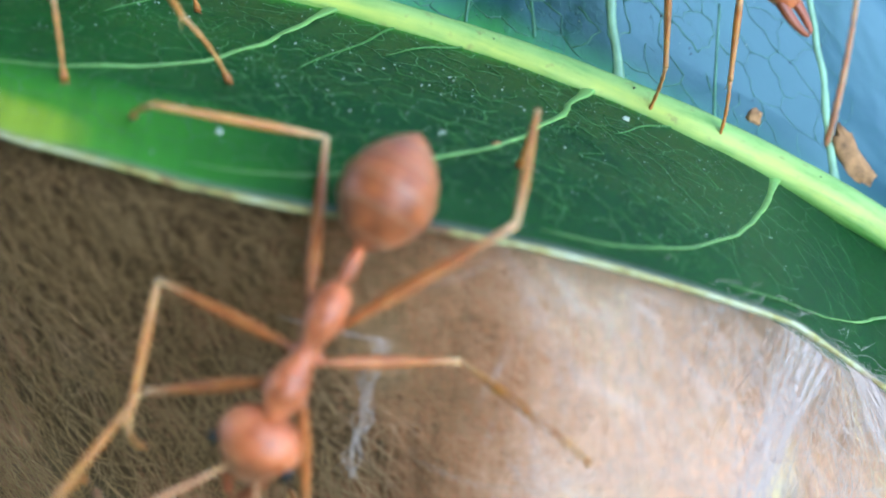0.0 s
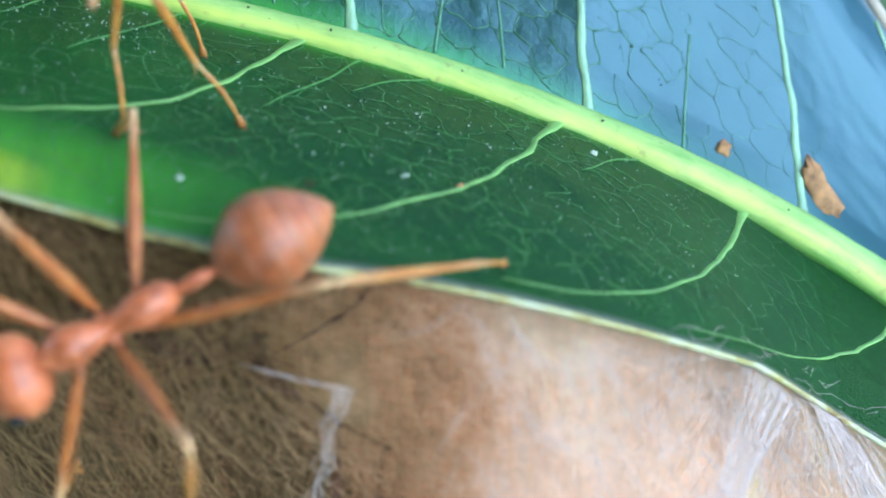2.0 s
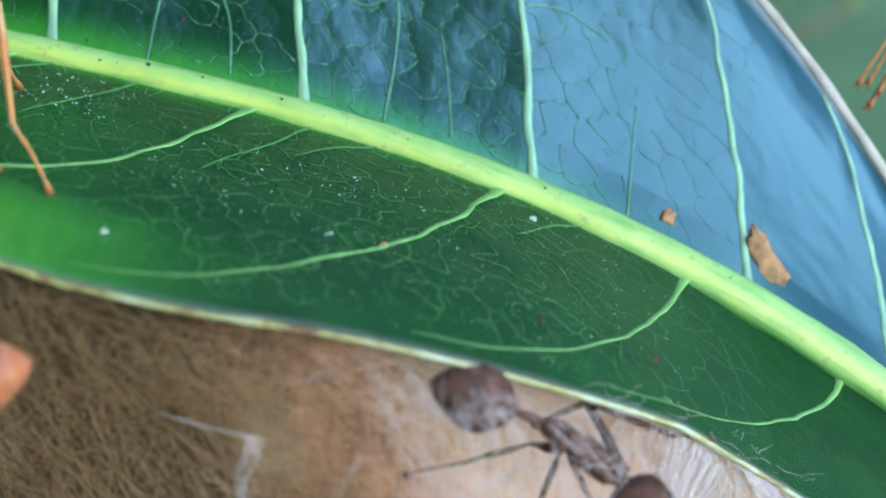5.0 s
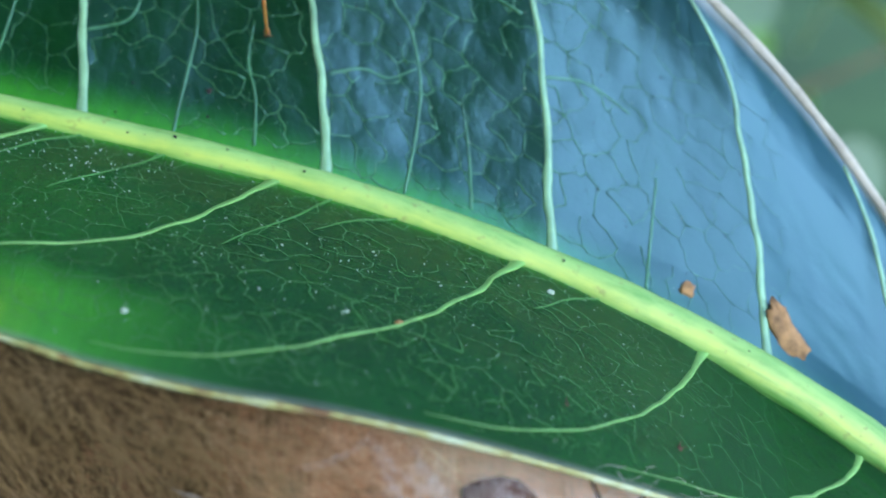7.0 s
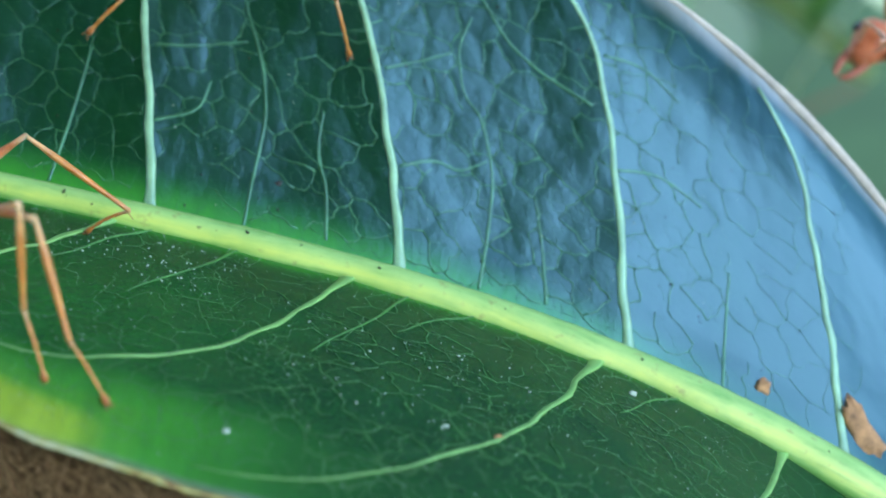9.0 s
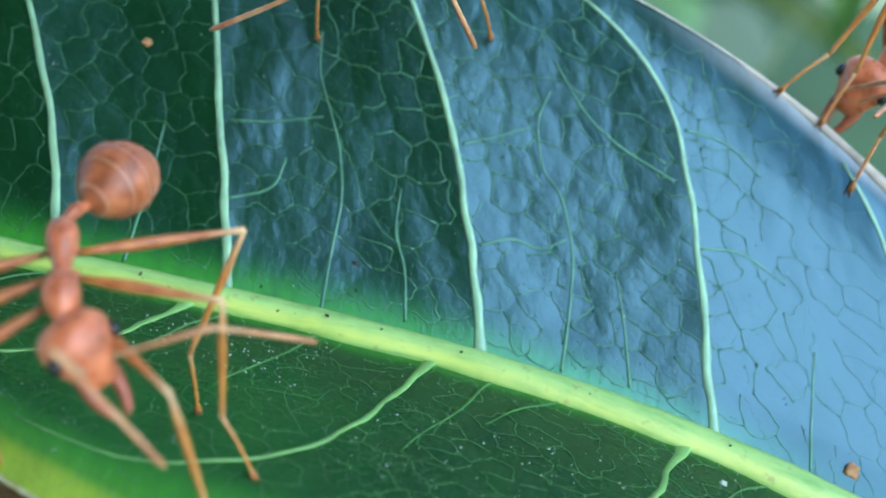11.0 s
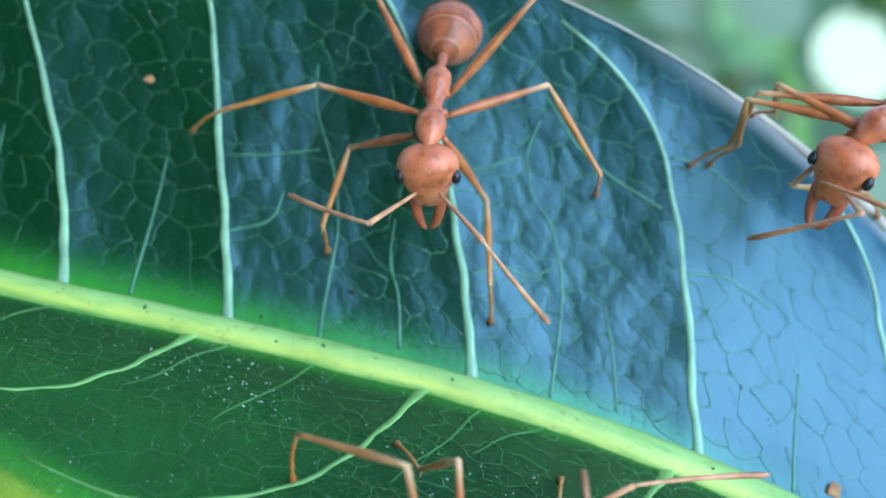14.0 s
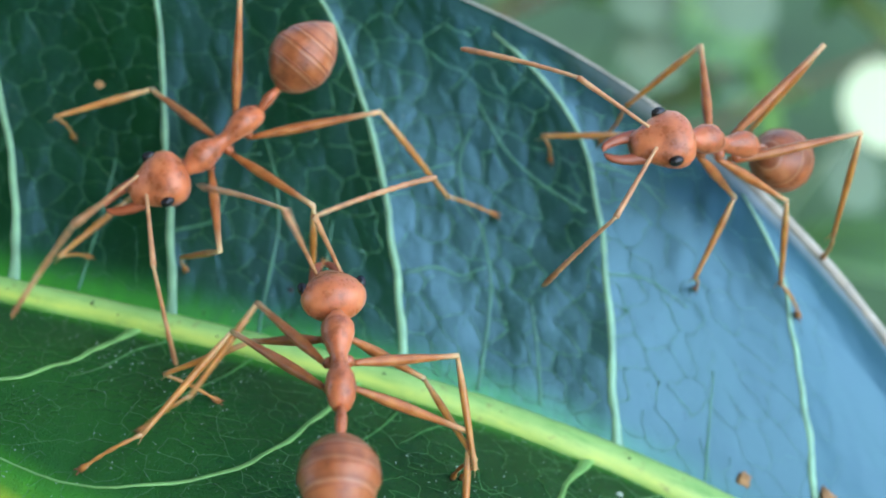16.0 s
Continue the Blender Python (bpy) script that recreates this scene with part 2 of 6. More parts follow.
def silk_material(name, dark, mid, light, clear):
    m, nt, b = material(name, light, 0.75, 0.0, 0.3)
    v = coords(nt, 1000, (1.6, 1.0, 0.28))
    big = noise_node(nt, coords(nt, 1000), 0.11, 4)
    fib = noise_node(nt, v, 1.6, 7, 0.65)
    fib2 = noise_node(nt, coords(nt, 1000, (0.5, 1, 1.3)), 2.2, 6, 0.65)
    f = mathn(nt, "MULTIPLY", mathn(nt, "ADD", fib, fib2), 0.5)
    # brown felt at one end, light through thin silk painted pale at the other
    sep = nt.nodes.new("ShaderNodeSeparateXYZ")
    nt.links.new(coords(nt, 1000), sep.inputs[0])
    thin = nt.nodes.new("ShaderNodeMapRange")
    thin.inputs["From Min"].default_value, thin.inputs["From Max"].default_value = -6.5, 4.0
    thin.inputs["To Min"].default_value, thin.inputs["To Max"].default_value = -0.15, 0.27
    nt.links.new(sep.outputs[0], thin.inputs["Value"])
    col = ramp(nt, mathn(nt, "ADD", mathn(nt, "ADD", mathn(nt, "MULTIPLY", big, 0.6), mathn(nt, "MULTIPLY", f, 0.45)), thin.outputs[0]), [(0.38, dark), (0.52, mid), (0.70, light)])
    # cream blotches painted for backlit holes, and brown knots
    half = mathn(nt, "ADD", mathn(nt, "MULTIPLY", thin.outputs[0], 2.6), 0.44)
    lit_gap = ramp(nt, noise_node(nt, coords(nt, 1000, (1, 1, 0.8)), 0.17, 2), [(0.49, (0, 0, 0)), (0.62, (0.85, 0.85, 0.85))])
    col = mix(nt, mathn(nt, "MULTIPLY", lit_gap, half), col, (1.0, 0.86, 0.52))
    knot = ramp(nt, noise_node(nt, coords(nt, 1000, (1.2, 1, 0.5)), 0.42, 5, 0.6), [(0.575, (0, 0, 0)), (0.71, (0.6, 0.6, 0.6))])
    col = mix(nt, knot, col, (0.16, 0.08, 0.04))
    nt.links.new(col, b.inputs["Base Color"])
    bump(nt, b, f, 0.9, 0.0002)
    tr = nt.nodes.new("ShaderNodeBsdfTranslucent")
    nt.links.new(col, tr.inputs["Color"])
    ms = nt.nodes.new("ShaderNodeMixShader")
    ms.inputs[0].default_value = 0.35
    nt.links.new(b.outputs[0], ms.inputs[1])
    nt.links.new(tr.outputs[0], ms.inputs[2])
    last = ms
    if clear:
        tp = nt.nodes.new("ShaderNodeBsdfTransparent")
        m2 = nt.nodes.new("ShaderNodeMixShader")
        nt.links.new(ramp(nt, f, [(0.45, (clear, clear, clear)), (0.66, (0.78, 0.78, 0.78))]), m2.inputs[0])
        nt.links.new(ms.outputs[0], m2.inputs[1])
        nt.links.new(tp.outputs[0], m2.inputs[2])
        last = m2
    nt.links.new(last.outputs[0], nt.nodes["Material Output"].inputs["Surface"])
    return m


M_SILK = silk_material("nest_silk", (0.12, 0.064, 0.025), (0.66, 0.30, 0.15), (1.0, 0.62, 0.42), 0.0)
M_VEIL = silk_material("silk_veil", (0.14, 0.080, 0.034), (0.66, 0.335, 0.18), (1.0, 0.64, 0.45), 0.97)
M_THREAD = silk_material("silk_thread", (0.38, 0.235, 0.10), (0.70, 0.42, 0.23), (1.0, 0.72, 0.52), 0.0)
M_WHITE = plain("white_silk", (0.70, 0.58, 0.52), 0.55, 0.12, 0.6)


# ---- mesh helpers ----
def mesh_from(name, verts, faces, mat, smooth=True):
    me = bpy.data.meshes.new(name)
    me.from_pydata([tuple(v) for v in verts], [], faces)
    me.materials.append(mat)
    if smooth:
        me.polygons.foreach_set("use_smooth", [True] * len(me.polygons))
    me.update()
    return me


def part(name, me, parent=None, label="", m=None, kind=""):
    ob = new(name, me)
    if parent is not None:
        ob.parent = parent
    if m is not None:
        ob.matrix_basis = m
    return tagged(ob, label, kind=kind)


def tube(path, radii, sides=8, verts=None, faces=None, flat=1.0, up=None):
    """Adds a closed tube round a line of places to the lists."""
    verts = [] if verts is None else verts
    faces = [] if faces is None else faces
    path = [Vector(p) for p in path]
    n0 = len(verts)
    ref = Vector(up) if up is not None else None
    for i, p in enumerate(path):
        d = (path[min(i + 1, len(path) - 1)] - path[max(i - 1, 0)]).normalized()
        if ref is None:
            ref = Vector((0, 0, 1)) if abs(d.z) < 0.9 else Vector((0, 1, 0))
        s = d.cross(ref).normalized()
        u = s.cross(d).normalized()
        for k in range(sides):
            a = 2 * math.pi * k / sides
            verts.append(p + (s * math.cos(a) + u * math.sin(a) * flat) * radii[i])
        if up is None:
            ref = u
    for i in range(len(path) - 1):
        for k in range(sides):
            a, b = n0 + i * sides + k, n0 + i * sides + (k + 1) % sides
            faces.append((a, b, b + sides, a + sides))
    faces.append(tuple(n0 + k for k in reversed(range(sides))))
    e = n0 + (len(path) - 1) * sides
    faces.append(tuple(e + k for k in range(sides)))
    return verts, faces


def loft(sections, sides=18):
    """Rounded body along x: rows of x, rise, half-width, half-height."""
    verts, faces = [], []
    for x, z, ry, rz in sections:
        for k in range(sides):
            a = 2 * math.pi * k / sides
            verts.append(((x) * MM, math.cos(a) * ry * MM, (z + math.sin(a) * rz) * MM))
    for i in range(len(sections) - 1):
        for k in range(sides):
            a, b = i * sides + k, i * sides + (k + 1) % sides
            faces.append((a, a + sides, b + sides, b))
    faces.append(tuple(range(sides)))
    faces.append(tuple((len(sections) - 1) * sides + k for k in reversed(range(sides))))
    return verts, faces


def egg(x0, x1, ry, rz, z0=0.0, z1=0.0, blunt=0.5, n=14, rise=0.0):
    """Sections of an egg from x0 to x1; blunt < 0.5 puts the widest place nearer x0."""
    out = []
    for i in range(n + 1):
        u = i / n
        a = math.pi * (0.5 - 0.5 * math.cos(math.pi * u))
        s = max(math.sin(a ** (1.0) if blunt == 0.5 else math.pi * (a / math.pi) ** (math.log(0.5) / math.log(blunt))), 0.03)
        out.append((x0 + (x1 - x0) * (0.5 - 0.5 * math.cos(a)), z0 + (z1 - z0) * u + rise * math.sin(math.pi * u), ry * s, rz * s))
    return out


# ---- the leaf ----
def mid_z(x):
    return 1.45 - 0.3452 * x - 0.00806 * x ** 2 - 0.000169 * x ** 3


def up_len(x):
    u = min(abs(x + 10.0) / (31.5 if x > -10 else 46.0), 0.9995)
    return 15.6 * (1 - u ** 2.3) ** 0.55


def low_depth(x):
    d = 11.4 - 0.0155 * (x + 6.0) ** 2 - (0.002 * (x + 6.0) ** 3 if x > -6 else 0.0) * 0.3
    u = min(abs(x + 10.0) / 31.3, 0.9995) if x > -10 else min(abs(x + 10.0) / 46.0, 0.9995)
    return max(d, 4.0) * (1 - u ** 6) ** 0.5 * (1 - 0.02 * min(6.0, max(0.0, -13.0 - x)))


def low_drop(x):
    u = min(abs(x + 10.0) / 31.3, 0.9995) if x > -10 else min(abs(x + 10.0) / 46.0, 0.9995)
    return (5.8 - 0.075 * max(x, -14) - 0.11 * max(0.0, -9.0 - x) - 0.10 * min(6.0, max(0.0, -13.0 - x)) + 0.21 * max(0.0, x - 7.2) + 0.2 * math.exp(-((x + 6.0) / 3.2) ** 2)) * (1 - u ** 6) ** 0.5


def upper(x, w):
    """A place on the blade above the midrib; w runs from the midrib (0) to the edge (1)."""
    y = 41.9 + 4.2 * min(1.0, up_len(x) / 9.5) * w * (1 - 0.55 * w) + 0.006 * max(0.0, x - 3.0) ** 2 * w - 0.3 * min(1.0, max(0.0, (x - 1.0) / 9.0)) * w ** 8
    return (x, y, mid_z(x) + w * up_len(x))


def lower(x, w):
    """A place on the blade below the midrib."""
    return (x, 41.9 - low_depth(x) * w, mid_z(x) - low_drop(x) * (0.86 * w + 0.14 * w ** 7))

leaf = tagged(new("leaf"), "large living leaf folded along its pale midrib", "leaf")


# foot on the midrib, lean, how late the lean sets in, and how far the end runs along the margin
UP_VEINS = [(-25.0, 4.5, 1.75, 0.0), (-18.65, 3.9, 1.75, 0.5), (-12.75, 1.35, 1.1, 1.5), (-4.2, 3.9, 2.0, 1.0), (3.72, 1.2, 1.6, 6.5), (11.1, 1.0, 2.0, 3.0), (16.2, 0.8, 2.0, 2.0)]


def vein_x(vein, w):
    x, lean, late, along = vein
    return x - lean * w ** late - along * w ** 12


def on(fn, x, w):
    """A place on a blade; the upper half sags a little between its side veins."""
    p = Vector(fn(x, w))
    if fn is upper:
        cuts = [-52.0, -42.0, -33.0] + [vein_x(vein, min(w, 0.95)) for vein in UP_VEINS] + [21.0]
        for a, b in zip(cuts, cuts[1:]):
            if a <= x < b:
                s = (x - a) / (b - a)
                p.y += 0.22 * 4 * s * (1 - s) * min(1, w / 0.16) * max(0.0, min(1.0, (0.98 - w) / 0.2))
    swell = 0.07 * (1 - 0.75 * smooth(3, 10, x)) * noise.noise(Vector((x * 0.55, w * 6, 3.0))) + 0.014 * noise.noise(Vector((x * 1.7, w * 16, 9.0)))
    return p + Vector((0, -1, 0.1) if fn is upper else (0, -0.4, 0.9)) * (swell * min(1, 6 * w, 20 * max(0.0, 1 - w)))


def seeds(x0, x1, wide, tall, sx, sy, seed):
    """Middles of small leaf cells, in rows that are shaken about, on the flat blade."""
    rnd = random.Random(seed)
    out = []
    for j in range(int(tall / sy) + 3):
        for i in range(int((x1 - x0) / sx) + 1):
            x = x0 + (i + 0.5 * (j % 2) + rnd.uniform(-0.42, 0.42)) * sx
            y = (j - 0.7 + rnd.uniform(-0.42, 0.42)) * sy
            if y < wide(x) + sy:
                out.append((x, y))
    return out


CELLS = {}


def span(fn, x):
    return up_len(x) if fn is upper else 1.08 * math.hypot(low_depth(x), low_drop(x))


for fn, sx, sy, fine_x, fine_y in ((upper, 1.05, 1.2, 0.44, 0.48), (lower, 1.05, 0.95, 0.36, 0.34)):
    size = functools.partial(span, fn)
    CELLS[fn] = (seeds(-24, 13.5, size, 16, sx, sy, 5), seeds(-24, 13.5, size, 16, fine_x, fine_y, 8))


def rise(places, points, wide):
    """How far each place is swollen: 0 on the line between two cells, 1 well inside one."""
    pts = np.array(points)
    out = np.zeros(len(places))
    order = np.argsort(pts[:, 0])
    pts = pts[order]
    for k in range(0, len(places), 1500):
        q = places[k:k + 1500]
        lo, hi = np.searchsorted(pts[:, 0], (q[:, 0].min() - 3, q[:, 0].max() + 3))
        if hi - lo < 2:
            continue
        d = np.hypot(q[:, None, 0] - pts[None, lo:hi, 0], q[:, None, 1] - pts[None, lo:hi, 1])
        two = np.partition(d, 1, axis=1)[:, :2]
        out[k:k + 1500] = 1 - np.exp(-(two[:, 1] - two[:, 0]) / wide)
    return out


def sheet(fn, x0, x1, thick, side, glow_tone=None):
    """A blade of the leaf, a closed sheet of some thickness, finer where it is looked at closely."""
    verts, faces, tones, flat = [], [], [], []
    xs = [x0 + i * 0.6 for i in range(int((-24 - x0) / 0.6) + 1)]
    while xs[-1] < x1 - 0.02:
        xs.append(min(x1, xs[-1] + (0.11 if xs[-1] < 9 else 0.2)))
    nx, nw = len(xs) - 1, 120
    places = np.array([(x, j / nw * span(fn, x)) for x in xs for j in range(nw + 1)])
    big, small = CELLS[fn]
    hump = (0.021 if fn is upper else 0.012) * rise(places, big, 0.20) + (0.010 if fn is upper else 0.015) * rise(places, small, 0.11) - (0.02 if fn is upper else 0.015)
    hump *= np.clip((places[:, 0] + 24) / 2, 0, 1) * np.clip((7 - places[:, 0]) / 7, 0.10, 1)
    for layer in (0, 1):
        for i, x in enumerate(xs):
            for j in range(nw + 1):
                w = j / nw
                p = on(fn, x, w)
                p += Vector(side) * ((0 if layer else hump[i * (nw + 1) + j]) * min(1, 6 * w, 20 * (1 - w)) - layer * thick)
                verts.append(at(*p))
                tones.append(glow_tone(x, w) if glow_tone else 0.0)
                flat += [x, w * span(fn, x), smooth(0.93, 0.99, w) * smooth(1.0, 9.0, x) if fn is upper else 0.5 * smooth(0.982, 1.0, w) * smooth(-16.0, -8.0, x)]
    row = nw + 1
    for layer in (0, 1):
        o = layer * (nx + 1) * row
        for i in range(nx):
            for j in range(nw):
                q = (o + i * row + j, o + (i + 1) * row + j, o + (i + 1) * row + j + 1, o + i * row + j + 1)
                faces.append(q if layer else q[::-1])
    o = (nx + 1) * row
    for i in range(nx):
        a, b = i * row + nw, (i + 1) * row + nw
        faces.append((a, b, b + o, a + o))
    return verts, faces, tones, flat


def blade(name, fn, mat, side, label, glow_tone):
    v, f, tones, flat = sheet(fn, -54, 21.2, 0.22, side, glow_tone)
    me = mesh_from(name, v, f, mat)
    me.attributes.new("glow_tone", "FLOAT", "POINT").data.foreach_set("value", tones)
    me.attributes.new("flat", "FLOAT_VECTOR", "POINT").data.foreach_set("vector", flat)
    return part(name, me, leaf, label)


def smooth(a, b, x):
    u = max(0.0, min(1.0, (x - a) / (b - a)))
    return u * u * (3 - 2 * u)


# painted glow: beside the midrib, and along the lower margin
blade("blade", upper, M_UP, (0, -1, 0.1), "glossy dark green upper half of the leaf", lambda x, w: 0.70 * (1 - smooth(0.0, 0.14, w)) * (1 - 0.7 * smooth(0, 9, x)))
blade("blade", lower, M_LOW, (0, -0.4, 0.9), "dark green lower half, glow painted yellow-green at its margin", lambda x, w: max(0.95 * smooth(0.78, 0.95, w) * smooth(-7.0, -13.0, x), 0.74 * smooth(0.70, 0.88, w) * smooth(-3.5, -11.0, x), 0.24 * smooth(0.08, 0.5, w) * smooth(-5, -13, x)) + 0.75 * (1 - smooth(0.04, 0.15, w)))


def ride(fn, line, radii, lift, side, sides=8, verts=None, faces=None, flat=0.6):
    """A ridge that lies on a blade, along (x, w) places."""
    s = Vector(side)
    return tube([at(*(on(fn, x, w) + s * lift)) for x, w in line], [r * MM for r in radii], sides, verts, faces, flat, up=turned(side))


UP_SIDE, LOW_SIDE = (0, -1, 0.1), (0, -0.45, 0.88)
xs = [-50 + i * 0.6 for i in range(119)]
v, f = tube([at(x, 41.62 - 0.04 * math.sin(x * 1.3), mid_z(x) - 0.06) for x in xs], [(0.56 + 0.006 * (x + 20) - 0.05 * max(0.0, x - 14) + 0.03 * noise.noise(Vector((x * 0.9, 2, 7))) + 0.03 * noise.noise(Vector((x * 2.7, 4, 1)))) * MM for x in xs], 24, flat=0.72, up=turned((0, -0.8, 0.6)))
me = mesh_from("midrib", v, f, M_RIB)
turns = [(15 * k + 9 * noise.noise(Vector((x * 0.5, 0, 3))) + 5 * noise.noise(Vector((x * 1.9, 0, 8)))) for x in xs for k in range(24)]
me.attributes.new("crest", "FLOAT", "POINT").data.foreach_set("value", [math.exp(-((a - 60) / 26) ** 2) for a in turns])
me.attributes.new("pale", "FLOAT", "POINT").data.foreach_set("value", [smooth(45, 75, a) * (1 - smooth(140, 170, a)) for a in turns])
me.attributes.new("flat", "FLOAT_VECTOR", "POINT").data.foreach_set("vector", [c for x in xs for k in range(24) for c in (x * 0.16, k * 0.21 + 0.25 * math.sin(x * 0.4), 0.0)])
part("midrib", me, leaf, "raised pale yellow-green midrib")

random.seed(4)
# side veins of the upper half
def up_vein(vein, reach=0.95):
    return [(vein_x(vein, reach * u) + 0.05 * math.sin(9 * u + vein[0]) + 0.13 * noise.noise(Vector((u * 9, vein[0], 0))) * min(1, 6 * u), reach * u) for u in [i / 40 for i in range(41)]]


for vein in UP_VEINS:
    line = up_vein(vein)
    v, f = ride(upper, line, [(0.17 + 0.10 * max(0, 1 - i / 4)) * (1 - 0.62 * i / 40) * (1 + 0.30 * noise.noise(Vector((i * 0.6, vein[0], 3)))) for i in range(41)], 0.015, UP_SIDE, flat=0.32)
    part("side_vein", mesh_from("side_vein", v, f, M_VEIN), leaf)


def eased(line, n):
    """A finer line through a few (x, w) places."""
    out = []
    for (x0, w0), (x1, w1) in zip(line, line[1:]):
        out += [(x0 + (x1 - x0) * k / n, w0 + (w1 - w0) * k / n) for k in range(n)]
    out.append(line[-1])
    return [tuple(sum(q[a] for q in out[max(0, k - 2):k + 3]) / len(out[max(0, k - 2):k + 3]) for a in (0, 1)) for k in range(len(out))]


# thinner veins between them, which bend and lose themselves in the net
THIN = [
    ((-9.6, 0.0), (-9.35, 0.14), (-8.95, 0.29), (-9.1, 0.40), (-9.4, 0.47), (-9.9, 0.56), (-9.8, 0.68)),
    ((-6.7, 0.03), (-6.75, 0.17), (-7.15, 0.24), (-6.9, 0.36)),
    ((-1.5, 0.02), (-1.1, 0.18), (-0.9, 0.32), (-1.3, 0.45), (-2.0, 0.49), (-2.2, 0.60), (-1.6, 0.70)),
    ((6.9, 0.03), (7.2, 0.2), (7.5, 0.4)),
    ((0.9, 0.04), (0.8, 0.2), (0.5, 0.33)),
    ((-16.3, 0.02), (-16.0, 0.12), (-15.5, 0.27), (-15.2, 0.38)),
    ((-22.0, 0.02), (-21.6, 0.2), (-21.2, 0.4)),
    ((-5.0, 0.48), (-3.6, 0.53), (-2.2, 0.59)),
    ((2.95, 0.60), (0.9, 0.62), (-0.4, 0.66), (-1.7, 0.78)),
    ((3.2, 0.46), (5.0, 0.52), (6.8, 0.50)),
    ((2.8, 0.74), (4.6, 0.78), (6.0, 0.74)),
    ((-4.4, 0.26), (-3.0, 0.31), (-2.1, 0.30), (-0.95, 0.36)),
    ((-13.2, 0.40), (-11.6, 0.42), (-9.4, 0.47)),
    ((-13.1, 0.22), (-11.3, 0.27), (-10.9, 0.36)),
]
for line in THIN:
    line = eased(line, 7)
    n = len(line)
    v, f = ride(upper, line, [0.062 * (1 - 0.5 * i / (n - 1)) for i in range(n)], 0.01, UP_SIDE, 6, flat=0.5)
    part("thin_vein", mesh_from("thin_vein", v, f, M_NET), leaf)
# side veins of the lower half run forward and aslant
LOW_VEINS = [-30.0, -22.5, -13.6, -5.6, 2.7, 9.0, 14.4]
LOW_REACH = {-13.6: 0.76, -5.6: 0.84}


def low_vein(x, reach):
    k, bend = (0.8, 2.1) if x > 5 else (1.0, 1.85)
    return [(x - k * (6.6 * u + 5.0 * u ** 3) + 0.22 * noise.noise(Vector((u * 11, x, 5))) * min(1, 8 * u), reach * (1 - (1 - u) ** bend)) for u in [i / 26 for i in range(27)]]


for x in LOW_VEINS:
    line = low_vein(x, LOW_REACH.get(x, 0.96))
    v, f = ride(lower, line, [(0.15 * (1 - 0.85 * i / 26) + 0.20 * max(0, 1 - i / 3)) * (1 + 0.4 * noise.noise(Vector((i * 0.9, x, 3)))) for i in range(27)], 0.02, LOW_SIDE, flat=0.34)
    part("side_vein", mesh_from("side_vein", v, f, M_VEIN_LOW), leaf)
for x, reach in ((-9.0, 0.45), (-3.3, 0.5), (-1.0, 0.3), (6.0, 0.35), (-12.0, 0.4), (-18.0, 0.4)):
    line = [(x - 3.2 * u + 0.1 * math.sin(9 * u + x), reach * u) for u in [i / 16 for i in range(17)]]
    v, f = ride(lower, line, [0.07 * (1 - 0.6 * i / 16) for i in range(17)], 0.015, LOW_SIDE, 6)
    part("thin_vein", mesh_from("thin_vein", v, f, M_NET_LOW), leaf)


# the finest veins: a closed net round the small cells of each blade
def net_lines(points):
    """The lines between neighbouring cells."""
    co, _, tris, *_ = geometry.delaunay_2d_cdt([Vector(p) for p in points], [], [], 0, 1e-6)
    mids, pairs = [], {}
    for k, (a, b, c) in enumerate(tris):
        (ax, ay), (bx, by), (cx, cy) = co[a], co[b], co[c]
        d = 2 * (ax * (by - cy) + bx * (cy - ay) + cx * (ay - by))
        mids.append((((ax * ax + ay * ay) * (by - cy) + (bx * bx + by * by) * (cy - ay) + (cx * cx + cy * cy) * (ay - by)) / d, ((ax * ax + ay * ay) * (cx - bx) + (bx * bx + by * by) * (ax - cx) + (cx * cx + cy * cy) * (bx - ax)) / d))
        for e in ((a, b), (b, c), (c, a)):
            pairs.setdefault(tuple(sorted(e)), []).append(k)
    return [(mids[q[0]], mids[q[1]]) for q in pairs.values() if len(q) == 2]


def fine_net(fn, side, points, seed, mat, r, lift, kept, broken, flat):
    rnd = random.Random(seed)
    verts, faces = [], []
    for (x0, y0), (x1, y1) in net_lines(points):
        mx, my = (x0 + x1) / 2, (y0 + y1) / 2
        if not -23.5 < mx < kept or math.hypot(x1 - x0, y1 - y0) > 3:
            continue
        thin = (1 - 0.75 * smooth(2.0, kept, mx)) * (1 - 0.4 * smooth(-5.0, -14.0, mx))
        if rnd.random() < broken * (0.5 + 1.0 * (noise.noise(Vector((mx * 0.35, my * 0.35, seed))) + 0.5)):
            continue
        line = []
        for k in range(5):
            u = k / 4
            b = 0.10 * math.sin(math.pi * u) * rnd.uniform(-1, 1) * math.hypot(x1 - x0, y1 - y0)
            x, y = x0 + (x1 - x0) * u - b * (y1 - y0), y0 + (y1 - y0) * u + b * (x1 - x0)
            line.append((x, y / max(span(fn, x), 1.0)))
        if all(0.02 < w < 0.97 for _, w in line):
            ride(fn, line, [r * thin * rnd.uniform(0.75, 1.25) for _ in line], lift, side, 5, verts, faces, flat)
    part("vein_net", mesh_from("vein_net", verts, faces, mat), leaf, "finest branching veins", kind="stuff")


